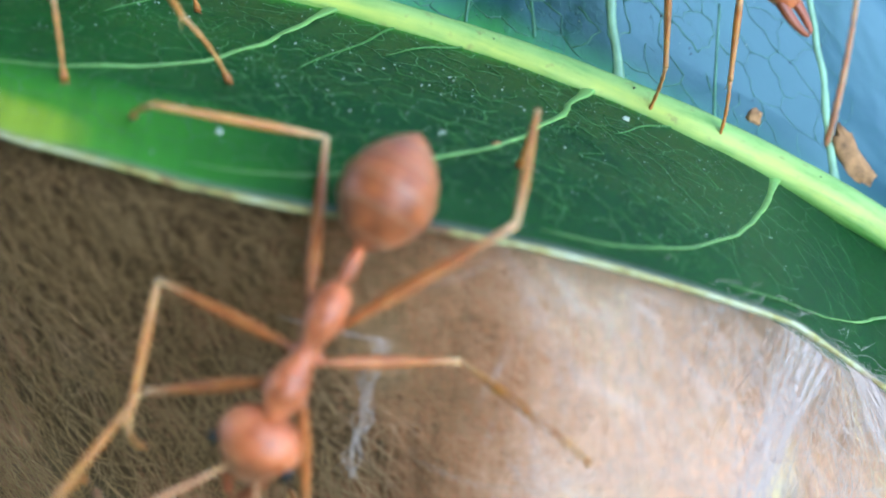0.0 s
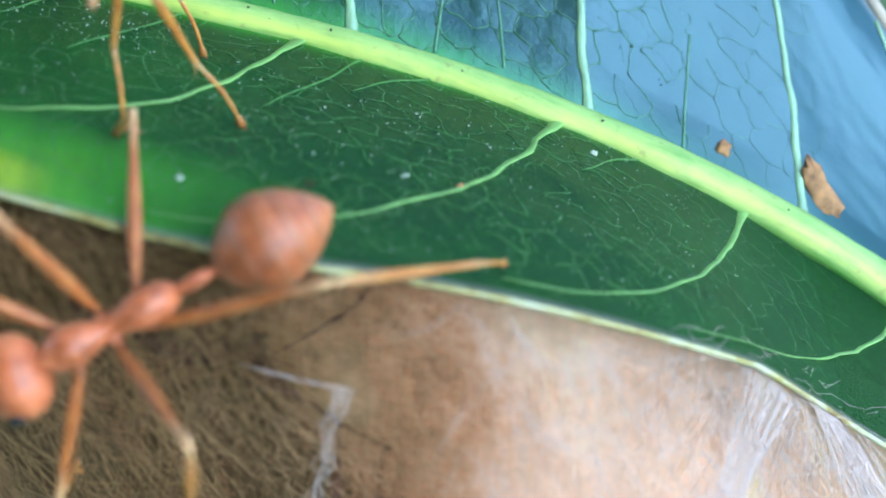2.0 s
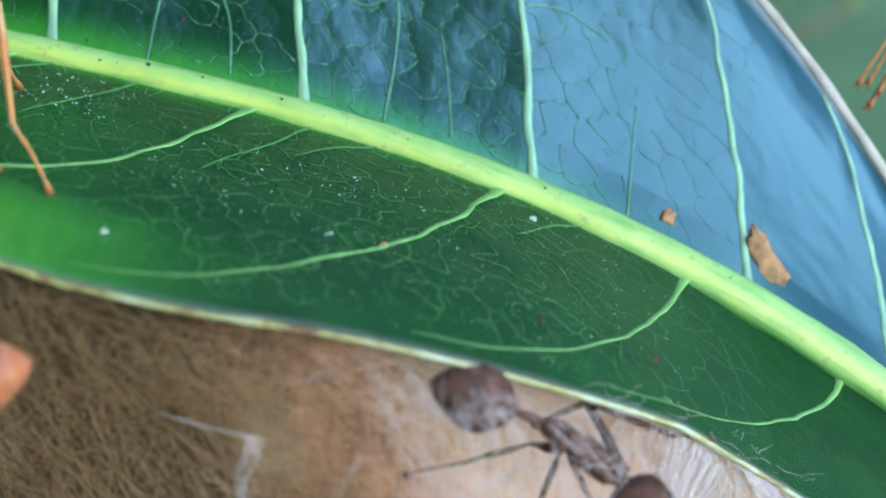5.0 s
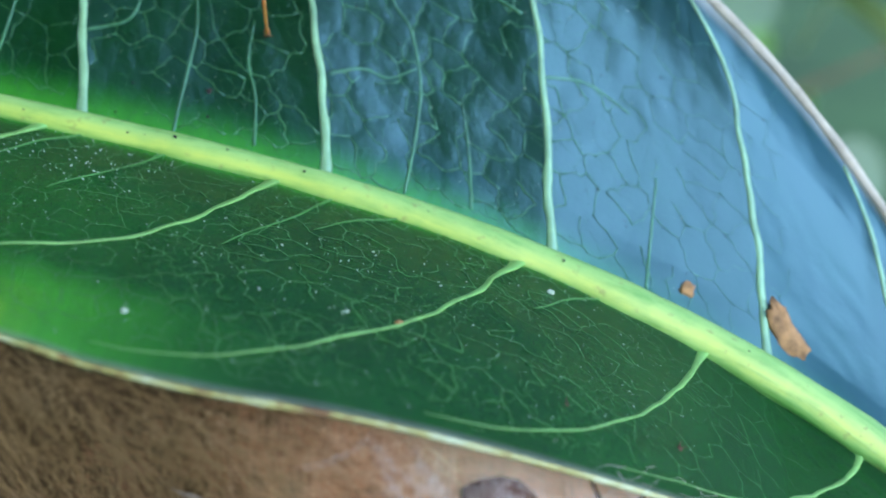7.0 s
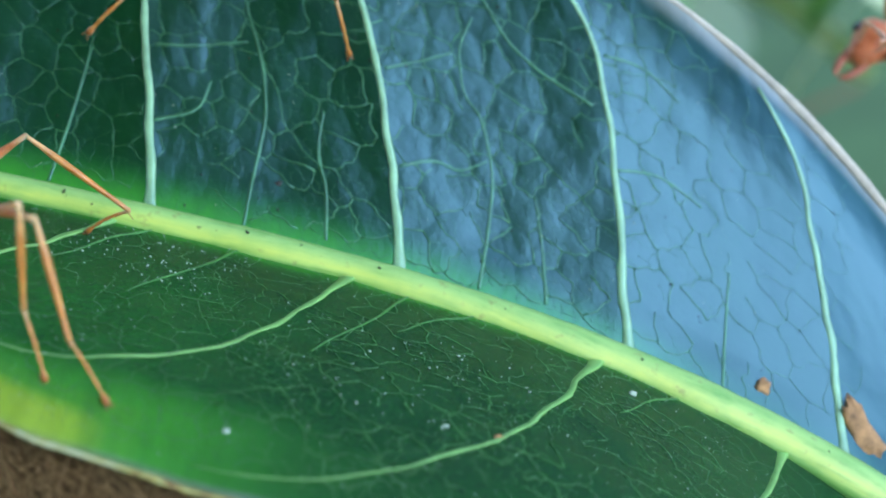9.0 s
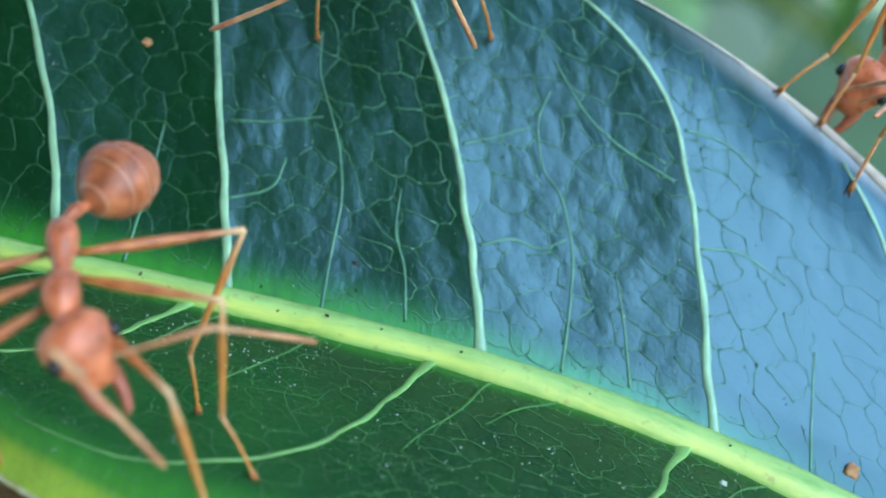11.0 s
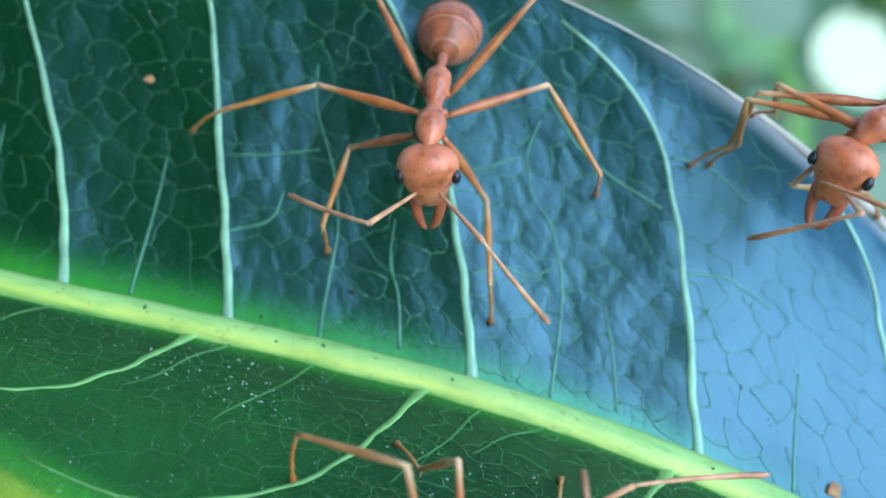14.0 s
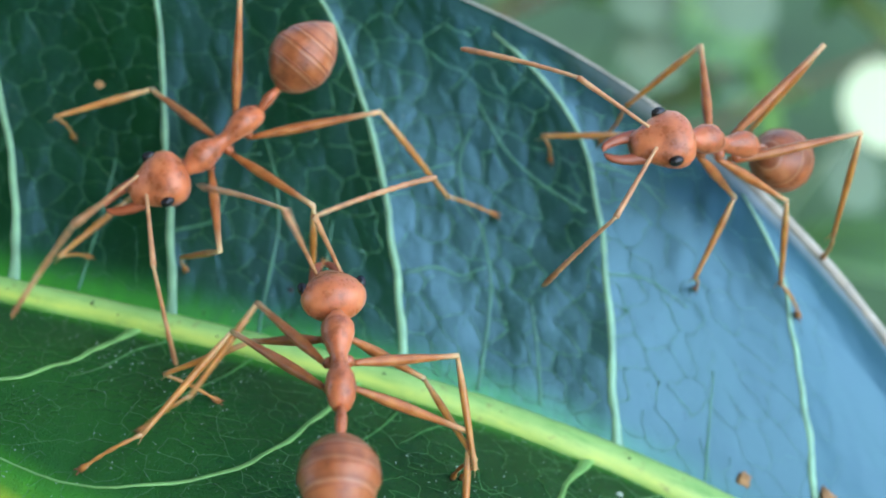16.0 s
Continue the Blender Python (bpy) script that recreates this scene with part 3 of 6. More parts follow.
fine_net(upper, UP_SIDE, CELLS[upper][0], 5, M_NET, 0.026, 0.012, 12.0, 0.2, 0.07)
fine_net(upper, UP_SIDE, CELLS[upper][1], 7, M_NET_FINE, 0.010, 0.004, 8.0, 0.6, 0.22)
fine_net(lower, LOW_SIDE, CELLS[lower][0], 6, M_NET_LOW, 0.016, 0.002, 12.0, 0.36, 0.5)
fine_net(lower, LOW_SIDE, CELLS[lower][1], 9, M_NET_LOW, 0.008, 0.004, 10.0, 0.7, 0.5)


# the margin, a worn pale rim
for fn, side in ((upper, UP_SIDE), (lower, LOW_SIDE)):
    line = [(-53 + i * 0.34, 1.0) for i in range(218)]
    v, f = ride(fn, line, [0.11 + 0.05 * noise.noise(Vector((i * 0.31, 0, 5))) + (0.10 * smooth(3, 11, -53 + i * 0.34) if fn is upper else 0) for i in range(218)], -0.10, side, 8, flat=0.8)
    part("margin", mesh_from("margin", v, f, M_RIM if fn is lower else M_RIM_PALE), leaf, "thin pale worn leaf margin")

# ---- the silk below the leaf ----
nest = tagged(new("silk_nest"), "tan felted silk wall woven below the leaf edge", "nest")


def silk(x, h, back=0.0):
    """A place on the silk wall, h down from the leaf's edge."""
    ex, ey, ez = lower(min(max(x, -40), 15.5), 0.985)
    n = 0.5 * noise.noise(Vector((x * 0.22, h * 0.22, 1.7))) + 0.15 * noise.noise(Vector((x * 0.8, h * 0.8, 4.1)))
    return (x, ey + 0.35 + back + 0.05 * h + 0.55 * max(0.0, h - 1.5) * (1 - smooth(-9.0, 2.0, x)) + n * min(1, h * 0.5) - 0.05 * h * smooth(4, 14, x), ez - 0.12 - h)


def curtain(name, back, mat, label, n=120, m=60, deep=22.0):
    verts, faces = [], []
    for i in range(n + 1):
        for j in range(m + 1):
            verts.append(at(*silk(-36 + 58 * i / n, deep * j / m, back)))
    for i in range(n):
        for j in range(m):
            a = i * (m + 1) + j
            faces.append((a, a + 1, a + m + 2, a + m + 1))
    return part(name, mesh_from(name, verts, faces, mat), nest, label)


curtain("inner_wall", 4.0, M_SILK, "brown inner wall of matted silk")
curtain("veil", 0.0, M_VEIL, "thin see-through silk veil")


def threads(name, count, seed, mat, r, x0, x1, back, long, label):
    rnd = random.Random(seed)
    verts, faces = [], []
    for _ in range(count):
        x, h = rnd.uniform(x0, x1), 15 * rnd.random() ** 1.3
        a = rnd.gauss(1.2, 0.75)
        ln = rnd.uniform(0.4, 1.0) * long
        curl = rnd.uniform(-0.5, 0.5)
        path = []
        for k in range(6):
            u = k / 5
            aa = a + curl * u
            path.append(at(*(Vector(silk(x + math.cos(aa) * ln * u, max(0.0, h + math.sin(aa) * ln * u), back)) + Vector((0, -0.12 - 0.25 * math.sin(math.pi * u) * rnd.random(), 0)))))
        rr = r * rnd.uniform(0.5, 1.3) * MM
        tube(path, [rr * 0.5, rr, rr, rr, rr, rr * 0.5], 3, verts, faces)
    return part(name, mesh_from(name, verts, faces, mat), nest, label, kind="stuff")


threads("silk_fluff", 900, 5, M_THREAD, 0.012, -1.5, 16, 0.3, 3.2, "loose tan silk fibres")
threads("silk_fluff", 3800, 3, M_THREAD, 0.011, -30, -1, 0.0, 3.2, "loose tan silk fibres")
threads("pale_silk_fluff", 260, 9, M_WHITE, 0.012, 4.5, 14, -0.1, 2.6, "pale silk fibres")
threads("brown_fluff", 1100, 15, M_THREAD, 0.013, -30, -2, -0.05, 4.5, "loose tan silk fibres")
threads("front_fluff", 1100, 19, M_WHITE, 0.009, -1.5, 11.0, -2.4, 2.6, "loose tan silk fibres")
# fine silk fuzz along the tied part of the leaf edge
rnd = random.Random(41)
verts, faces = [], []
for _ in range(26):
    x = rnd.triangular(2, 13, 9)
    p = Vector(lower(x, rnd.uniform(0.93, 1.0))) + Vector((0, -0.05, 0.05))
    d = Vector((rnd.gauss(0.5, 0.8), rnd.gauss(-0.35, 0.25), rnd.gauss(0.1, 0.5))) * rnd.uniform(0.2, 0.6)
    k = Vector((rnd.gauss(0, 0.12), 0, rnd.gauss(0, 0.12)))
    tube([at(*p), at(*(p + d * 0.5 + k)), at(*(p + d))], [0.007 * MM, 0.007 * MM, 0.004 * MM], 3, verts, faces)
part("edge_fluff", mesh_from("edge_fluff", verts, faces, M_WHITE), nest, "white silk fuzz on the leaf edge", kind="stuff")

# ---- ants ----
LEGS = [("front", 1, 0.85), ("front", -1, 0.85), ("mid", 1, 0.05), ("mid", -1, 0.05), ("hind", 1, -0.75), ("hind", -1, -0.75)]
FEMUR = {"front": 3.3, "mid": 3.5, "hind": 4.2}
TIBIA = {"front": 2.9, "mid": 3.2, "hind": 3.8}
TARSUS = 1.9
REST = {"front": (3.9, 2.7), "mid": (0.3, 4.7), "hind": (-4.0, 3.6)}


def bone(length, r0, r1, r2, n=12, sides=9):
    path = [(length * i / n * MM, 0, 0) for i in range(n + 1)]
    rad = []
    for i in range(n + 1):
        u = i / n
        knob = 0.018 * max(0.0, 1 - abs(u - 0.97) / 0.07)
        rad.append(((r0 + (r1 - r0) * smooth(0, 0.34, u) if u < 0.34 else r1 + (r2 - r1) * smooth(0.34, 0.95, u)) + knob) * MM)
    return tube(path, rad, sides)


def ant_meshes(shell, gaster, thigh, leg, foot, feeler, jaw):
    """The meshes that all ants of one look share."""
    ms = {}
    sec = [(-1.58, -0.08, 0.13, 0.13), (-1.50, -0.04, 0.26, 0.24), (-1.28, 0.04, 0.37, 0.35), (-0.95, 0.12, 0.41, 0.41), (-0.62, 0.12, 0.37, 0.38), (-0.36, 0.03, 0.28, 0.30), (-0.12, -0.03, 0.23, 0.25),
           (0.14, 0.00, 0.24, 0.27), (0.38, 0.09, 0.35, 0.36), (0.68, 0.16, 0.45, 0.43), (0.98, 0.15, 0.45, 0.40), (1.22, 0.09, 0.34, 0.31), (1.42, 0.05, 0.20, 0.20), (1.66, 0.04, 0.13, 0.13)]
    ms["thorax"] = mesh_from("thorax", *loft(sec), shell)
    v, f = tube([(0, 0.12 * MM, -0.12 * MM), (-0.03 * MM, 0.26 * MM, -0.24 * MM), (0, 0.38 * MM, -0.33 * MM)], [0.15 * MM, 0.17 * MM, 0.11 * MM], 9)
    ms["hip"] = mesh_from("hip", v, f, shell)
    v, f = loft([(0.12, 0, 0.10, 0.10), (-0.12, 0.02, 0.12, 0.12), (-0.42, 0.09, 0.17, 0.20), (-0.66, 0.07, 0.15, 0.17), (-0.82, 0.02, 0.12, 0.13), (-1.0, 0, 0.12, 0.13)][::-1], 14)
    ms["petiole"] = mesh_from("petiole", v, f, shell)
    rows = []
    for i in range(25):
        u = i / 24
        s = max(0.04, math.sin(math.pi * u ** 0.86) ** 0.72) if 0 < u < 1 else 0.04
        groove = 1 - 0.045 * max(0, 1 - abs((u * 5.2) % 1 - 0.02) * 9) * (u > 0.15)
        rows.append((-0.9 - 2.75 * u, 0.05 + 0.16 * math.sin(math.pi * u), 1.03 * s * groove, 0.98 * s * groove))
    ms["gaster"] = mesh_from("gaster", *loft(rows[::-1], 24), gaster)
    v, f = [], []
    for c in (0.30, 0.50, 0.69):
        s = math.sin(math.pi * c ** 0.86) ** 0.72
        tube([((-0.9 - 2.75 * c) * MM, math.cos(a) * 1.035 * s * MM, (0.05 + 0.16 * math.sin(math.pi * c) + math.sin(a) * 0.985 * s) * MM) for a in [2 * math.pi * k / 28 for k in range(29)]], [0.02 * MM] * 29, 4, v, f)
    ms["band"] = mesh_from("band", v, f, jaw)
    head = [(-0.10, 0.0, 0.16, 0.14), (-0.04, 0.01, 0.46, 0.34), (0.10, 0.04, 0.72, 0.52), (0.30, 0.06, 0.87, 0.63), (0.55, 0.06, 0.92, 0.66), (0.82, 0.04, 0.86, 0.62), (1.10, 0.01, 0.73, 0.53), (1.35, -0.03, 0.59, 0.43), (1.60, -0.07, 0.47, 0.33), (1.80, -0.10, 0.35, 0.22)]
    ms["head"] = mesh_from("head", *loft(head, 24), shell)
    v, f = loft(egg(-0.23, 0.23, 0.16, 0.19), 14)
    ms["eye"] = mesh_from("eye", v, f, M_EYE)
    path = [(1.30, 0.34, -0.10), (1.58, 0.37, -0.14), (1.90, 0.36, -0.18), (2.20, 0.32, -0.20), (2.45, 0.24, -0.21), (2.60, 0.15, -0.21), (2.66, 0.03, -0.21)]
    for s in (1, -1):
        v, f = tube([(x * MM, s * y * MM, z * MM) for x, y, z in path], [r * MM for r in (0.20, 0.21, 0.18, 0.15, 0.12, 0.08, 0.02)], 9, flat=0.7, up=(0, 0, 1))
        for k in range(5):
            x, y = 2.10 + 0.11 * k, 0.28 - 0.032 * k
            tube([(x * MM, s * y * MM, -0.21 * MM), ((x + 0.02) * MM, s * (y - 0.13) * MM, -0.22 * MM)], [0.045 * MM, 0.008 * MM], 5, v, f)
        ms["jaw", s] = mesh_from("mandible", v, f, jaw)
    v, f = bone(2.5, 0.05, 0.062, 0.085, 10)
    ms["scape"] = mesh_from("antenna", v, f, feeler)
    path = [(3.8 * MM * i / 22, 0, -0.35 * MM * (i / 22) ** 2) for i in range(23)]
    v, f = tube(path, [(0.058 + 0.042 * (i / 22)) * MM * (0.84 if i % 2 else 1.0) * (1.0 if i < 22 else 0.5) for i in range(23)], 8)
    ms["flagellum"] = mesh_from("flagellum", v, f, feeler)
    for n in FEMUR:
        v, f = bone(FEMUR[n], 0.088, 0.166, 0.080)
        ms["femur", n] = mesh_from("leg", v, f, thigh)
        v, f = bone(TIBIA[n], 0.066, 0.116, 0.074)
        tube([((TIBIA[n] - 0.1) * MM, 0, -0.05 * MM), ((TIBIA[n] + 0.25) * MM, 0, -0.22 * MM)], [0.03 * MM, 0.008 * MM], 5, v, f)
        ms["tibia", n] = mesh_from("tibia", v, f, leg)
    path, rad = [], []
    for i in range(15):
        u = i / 14
        path.append((TARSUS * u * MM, 0, 0.10 * math.sin(math.pi * u) * MM))
        rad.append((0.066 - 0.010 * u - (0.018 if i % 3 == 2 else 0)) * MM if u < 0.88 else 0.10 * MM)
    v, f = tube(path, rad, 7)
    for s in (1, -1):
        tube([((TARSUS - 0.03) * MM, 0, 0), ((TARSUS + 0.12) * MM, s * 0.09 * MM, 0.03 * MM), ((TARSUS + 0.2) * MM, s * 0.13 * MM, -0.06 * MM)], [0.03 * MM, 0.024 * MM, 0.008 * MM], 5, v, f)
    ms["tarsus"] = mesh_from("tarsus", v, f, foot)
    return ms


RED = ant_meshes(M_ANT, M_GASTER, M_FEMUR, M_LEG, M_FOOT, M_FEELER, M_JAW)
# the same ant in the shade colour
SHADED = ant_meshes(*[M_SHADE] * 7)


def make_ant(label, ms):
    ant = tagged(new("ant"), label, "ant", "weaver ants on the leaf")
    p = {"ant": ant}
    p["thorax"] = part("thorax", ms["thorax"], ant)
    p["gaster"] = part("gaster", ms["gaster"], ant, "rounded abdomen with faint bands" if ms is RED else "")
    part("petiole", ms["petiole"], p["gaster"])
    part("band", ms["band"], p["gaster"])
    p["head"] = part("head", ms["head"], ant)
    for s in (1, -1):
        part("eye", ms["eye"], p["head"], "black eye", pose(0.80 * MM, s * 0.80 * MM, 0.27 * MM, s * -25, 0, s * 8))
        part("mandible", ms["jaw", s], p["head"], "dark toothed mandible")
        p["antenna", s] = part("antenna", ms["scape"], p["head"])
        p["flagellum", s] = part("flagellum", ms["flagellum"], p["head"])
    for n, s, x in LEGS:
        part("hip", ms["hip"], ant, m=pose(x * MM, 0, 0) if s > 0 else pose(x * MM, 0, 0) @ Matrix.Rotation(math.pi, 4, "Z"))
        leg = p["leg", n, s] = part("leg", ms["femur", n], ant)
        p["tibia", n, s] = part("tibia", ms["tibia", n], leg)
        p["tarsus", n, s] = part("tarsus", ms["tarsus"], leg)
    return p


def axes(x, up):
    """A turn whose x axis runs along x and whose z axis leans to up."""
    x = Vector(x).normalized()
    y = Vector(up).cross(x)
    if y.length < 1e-6:
        y = Vector((0, 1, 0)).cross(x)
    y.normalize()
    return Matrix((x, y, x.cross(y))).transposed().to_4x4()


def between(rows, t):
    """Values at t, on straight lines between rows of (t, values)."""
    if t <= rows[0][0]:
        return Vector(rows[0][1])
    for (a, p), (b, q) in zip(rows, rows[1:]):
        if t <= b:
            return Vector(p).lerp(Vector(q), (t - a) / (b - a))
    return Vector(rows[-1][1])


def settle(p, ground):
    """The nearest place on what an ant stands on, in the leaf's axes."""
    x = min(p[0], 15.6)
    if ground == "auto":
        ground = "upper" if p[2] > mid_z(x) else "lower"
    if ground == "upper":
        w = (p[2] - mid_z(x)) / max(up_len(x), 0.4)
        if w < 0:
            return settle(p, "lower")
        return Vector(upper(x, min(w, 1.0))) + Vector((0, -0.08, 0))
    if ground == "lower":
        w = (41.9 - p[1]) / max(low_depth(x), 0.4)
        if w > 1:
            return Vector(silk(p[0], max(0.0, lower(x, 1)[2] - p[2]))) + Vector((0, -0.1, 0))
        return Vector(lower(x, max(w, 0.0))) + Vector((0, 0, 0.08))
    ez = lower(x, 1)[2]
    if p[2] > ez:
        return Vector(lower(x, max(0.8, 1 - (p[2] - ez) * 0.15)))
    return Vector(silk(p[0], ez - p[2])) + Vector((0, -0.1 if ground == "silk" else 0.35, 0))


def ant_pose(a, t):
    """The ant's pose in the leaf's axes, millimetres, with head and gaster ways."""
    h, c, g = (between([(r[0], r[i]) for r in a["body"]], t) for i in (1, 2, 3))
    x = (h - g).normalized() * 0.6 + ((h - c).normalized() + (c - g).normalized()) * 0.2
    m = axes(x, a["up"])
    m.translation = c
    return m, h, g


def stance(a, n, s, t):
    """Where a foot is set down."""
    for key, rows in a["feet"]:
        if key == (n, s) and rows[0][0] - 0.15 <= t <= rows[-1][0] + 0.15:
            return between(rows, t)
    beat = 0.5
    shift = 0.25 if (n == "mid") == (s > 0) else 0.0
    k = math.floor((t + shift) / beat)
    u = (t + shift) / beat - k

    def down(k):
        m, _, _ = ant_pose(a, (k + 0.5) * beat - shift)
        x, y = REST[n]
        return settle(m @ Vector((x * a["size"], s * y * a["size"], -2.0)), a["ground"])

    p, q = down(k), down(k + 1)
    v = smooth(0.6, 1.0, u)
    far = (q - p).length
    return p.lerp(q, v) + Vector(a["up"]) * (0.25 * min(far, 2.0) * math.sin(math.pi * v))


def key_ant(p, a):
    """Keys the ant and all parts of it that move."""
    size = a["size"]
    t0, t1 = a["body"][0][0], a["body"][-1][0]
    times = sorted({0.0, 16.0, *[t0 + 0.25 * i for i in range(int((t1 - t0) / 0.25 + 1.01))], t1, *[r[0] for r in a["body"]]})
    root, head, gast, limbs, feel = [], [], [], {}, {1: [], -1: []}
    flip = LEAN.to_3x3().to_4x4()
    for t in times:
        m, h, g = ant_pose(a, t)
        w = flip @ m
        w.translation = at(*m.translation)
        root.append((t, w @ Matrix.Identity(4)))
        inv = m.inverted()
        hl, gl = (inv @ h) / size, (inv @ g) / size
        neck, waist = Vector((1.55, 0, 0.05)), Vector((-1.5, 0, 0.0))
        hd = (hl - neck).normalized()
        hm = axes(hd + Vector((0, 0, a.get("nod", -0.25))), (0, 0, 1))
        hm.translation = neck * MM
        head.append((t, hm))
        gd = (waist - gl).normalized()
        gm = axes(gd, (0, 0, 1))
        gm.translation = waist * MM
        gast.append((t, gm))
        for s in (1, -1):
            wave = [between(rows, t) for key, rows in a.get("feelers", []) if key == s]
            root_at = Vector((1.30, s * 0.34, 0.34))
            if wave:
                tip = (hm.inverted() @ ((inv @ wave[0]) * MM / size)) / MM - root_at
            else:
                b = 0.5 * math.sin(2.6 * t + s + a["body"][0][1][0])
                tip = Vector((3.6 + 0.5 * b, s * (2.8 + 0.6 * b), 0.5 + 0.7 * math.sin(1.9 * t + 2 * s)))
            d = min(max(tip.length, 1.8), 6.2)
            tip = tip.normalized() * d
            al = math.acos(max(-1, min(1, (2.5 ** 2 + d * d - 3.8 ** 2) / (2 * 2.5 * d))))
            side = (Vector((0, s * 0.35, 0.94)) - tip.normalized() * Vector((0, s * 0.35, 0.94)).dot(tip.normalized())).normalized()
            elbow = tip.normalized() * (2.5 * math.cos(al)) + side * (2.5 * math.sin(al))
            e1 = axes(elbow, (0, 0, 1))
            e1.translation = root_at * MM
            e2 = axes(tip - elbow, (0, 0, 1))
            e2.translation = (root_at + elbow) * MM
            feel[s].append((t, e1, e2))
        for n, s, x in LEGS:
            hip = Vector((x, s * 0.36, -0.30))
            foot = (inv @ stance(a, n, s, t)) / size
            way, bent = foot - hip, None
            thigh, lower_leg = FEMUR[n], TIBIA[n]
            shin = lower_leg + 0.93 * TARSUS
            d = min(max(way.length, shin - thigh + 0.25), (thigh + shin) * 0.99)
            wn_ = way.normalized()
            al = math.acos(max(-1, min(1, (thigh ** 2 + d * d - shin ** 2) / (2 * thigh * d))))
            hint = a["bend"].get((n, s))
            if hint and len(hint) == 2:
                hint = between(hint, t)
            for key, rows in a["knees"]:
                if key == (n, s) and rows[0][0] - 0.3 <= t <= rows[-1][0] + 0.3:
                    hint = between(rows, t) - m @ (hip * size)
                    bent = hip + (inv.to_3x3() @ hint).normalized() * FEMUR[n]
            rise = inv.to_3x3() @ Vector(hint) if hint else Vector((0, s * 0.25, 1.0))
            rise = (rise - wn_ * rise.dot(wn_)).normalized()
            knee = hip + wn_ * (thigh * math.cos(al)) + rise * (thigh * math.sin(al))
            down = (hip + wn_ * d - knee).normalized()
            side = (rise - down * rise.dot(down)).normalized()
            # the foot bends a little outwards where it is set down
            ankle = knee + down * (lower_leg * 0.985) - side * (lower_leg * 0.17)
            if a["ground"] == "silk" and n == "hind":
                ankle = knee + (down + inv.to_3x3() @ Vector(LOW_SIDE) * 0.14).normalized() * lower_leg
            if bent is not None and (foot - bent).length < (lower_leg + TARSUS) * 0.995:
                # the knee stands where it is seen, and the ankle takes up what is left
                knee = bent
                low = foot - knee
                g = min(max(low.length, lower_leg - TARSUS + 0.05), (lower_leg + TARSUS) * 0.99)
                low.normalize()
                part_way = (lower_leg ** 2 + g * g - TARSUS ** 2) / (2 * g)
                bulge = math.sqrt(max(0.0, lower_leg ** 2 - part_way ** 2))
                lift = inv.to_3x3() @ Vector(a["up"])
                lift = (lift - low * lift.dot(low)).normalized()
                ankle = knee + low * part_way + lift * bulge
            else:
                foot = hip + wn_ * d
            fm, tm, rm = axes(knee - hip, (0, 0, 1)), axes(ankle - knee, (0, 0, 1)), axes(foot - ankle, (0, 0, 1))
            fm.translation, tm.translation, rm.translation = hip * MM, knee * MM, ankle * MM
            fi = fm.inverted()
            limbs.setdefault((n, s), []).append((t, fm, fi @ tm, fi @ rm))
    p["ant"].scale = (size, size, size)
    walk(p["ant"], root)
    walk(p["head"], head)
    walk(p["gaster"], gast)
    for s in (1, -1):
        walk(p["antenna", s], [(t, e) for t, e, _ in feel[s]])
        walk(p["flagellum", s], [(t, e) for t, _, e in feel[s]])
    for (n, s), rows in limbs.items():
        walk(p["leg", n, s], [(t, q) for t, q, _, _ in rows])
        walk(p["tibia", n, s], [(t, q) for t, _, q, _ in rows])
        walk(p["tarsus", n, s], [(t, q) for t, _, _, q in rows])


# ---- small things on the leaf ----
def crumb(name, fn, x, w, size, mat, label, category, seed, long=1.0, group=""):
    rnd = random.Random(seed)
    bm = bmesh.new()
    bmesh.ops.create_icosphere(bm, subdivisions=3, radius=1.0)
    for q in bm.verts:
        q.co *= 1 + 0.55 * noise.noise(q.co * 1.5 + Vector((seed * 3.1, 0, 0))) + 0.34 * noise.noise(q.co * 3.3 + Vector((0, seed * 2.3, 0)))
        q.co = Vector((q.co.x * size, q.co.y * size * 0.3, q.co.z * size * long)) * MM
    me = bpy.data.meshes.new(name)
    bm.to_mesh(me)
    bm.free()
    me.materials.append(mat)
    me.polygons.foreach_set("use_smooth", [True] * len(me.polygons))
    ob = new(name, me)
    side = Vector(UP_SIDE if fn is upper else LOW_SIDE)
    ob.matrix_basis = Matrix.Translation(at(*(on(fn, x, w) + side * size * 0.2))) @ LEAN @ Matrix.Rotation(rnd.uniform(-0.6, 0.6), 4, "Y")
    return tagged(ob, label, category, group)


crumb("debris", upper, 11.8, 0.155, 0.50, M_CRUMB, "brown dry flake stuck beside the midrib", "debris", 1, 2.3)
crumb("debris", upper, 8.4, 0.11, 0.27, M_CRUMB, "small brown dry crumb on the leaf", "debris", 2, 1.0)
crumb("debris", lower, -1.15, 0.68, 0.13, M_CRUMB, "dry tan fleck on a side vein", "debris", 3, 0.5)
crumb("debris", lower, -8.3, 0.865, 0.10, M_DUST_GLINT, "pale fleck on the leaf", "debris", 4, 0.8)
crumb("debris", lower, 3.5, 0.20, 0.12, M_DUST_GLINT, "pale fleck below the midrib", "debris", 5, 0.9)
crumb("debris", lower, -2.6, 0.69, 0.10, M_DUST_GLINT, "pale sliver on the leaf", "debris", 7, 0.4)
crumb("debris", upper, -8.45, 0.15, 0.10, M_DOT, "tiny dark bead on the leaf", "debris", 8, 1.0)
crumb("debris", upper, -16.0, 0.545, 0.17, M_CRUMB, "small brown speck on the leaf", "debris", 6, 0.8)


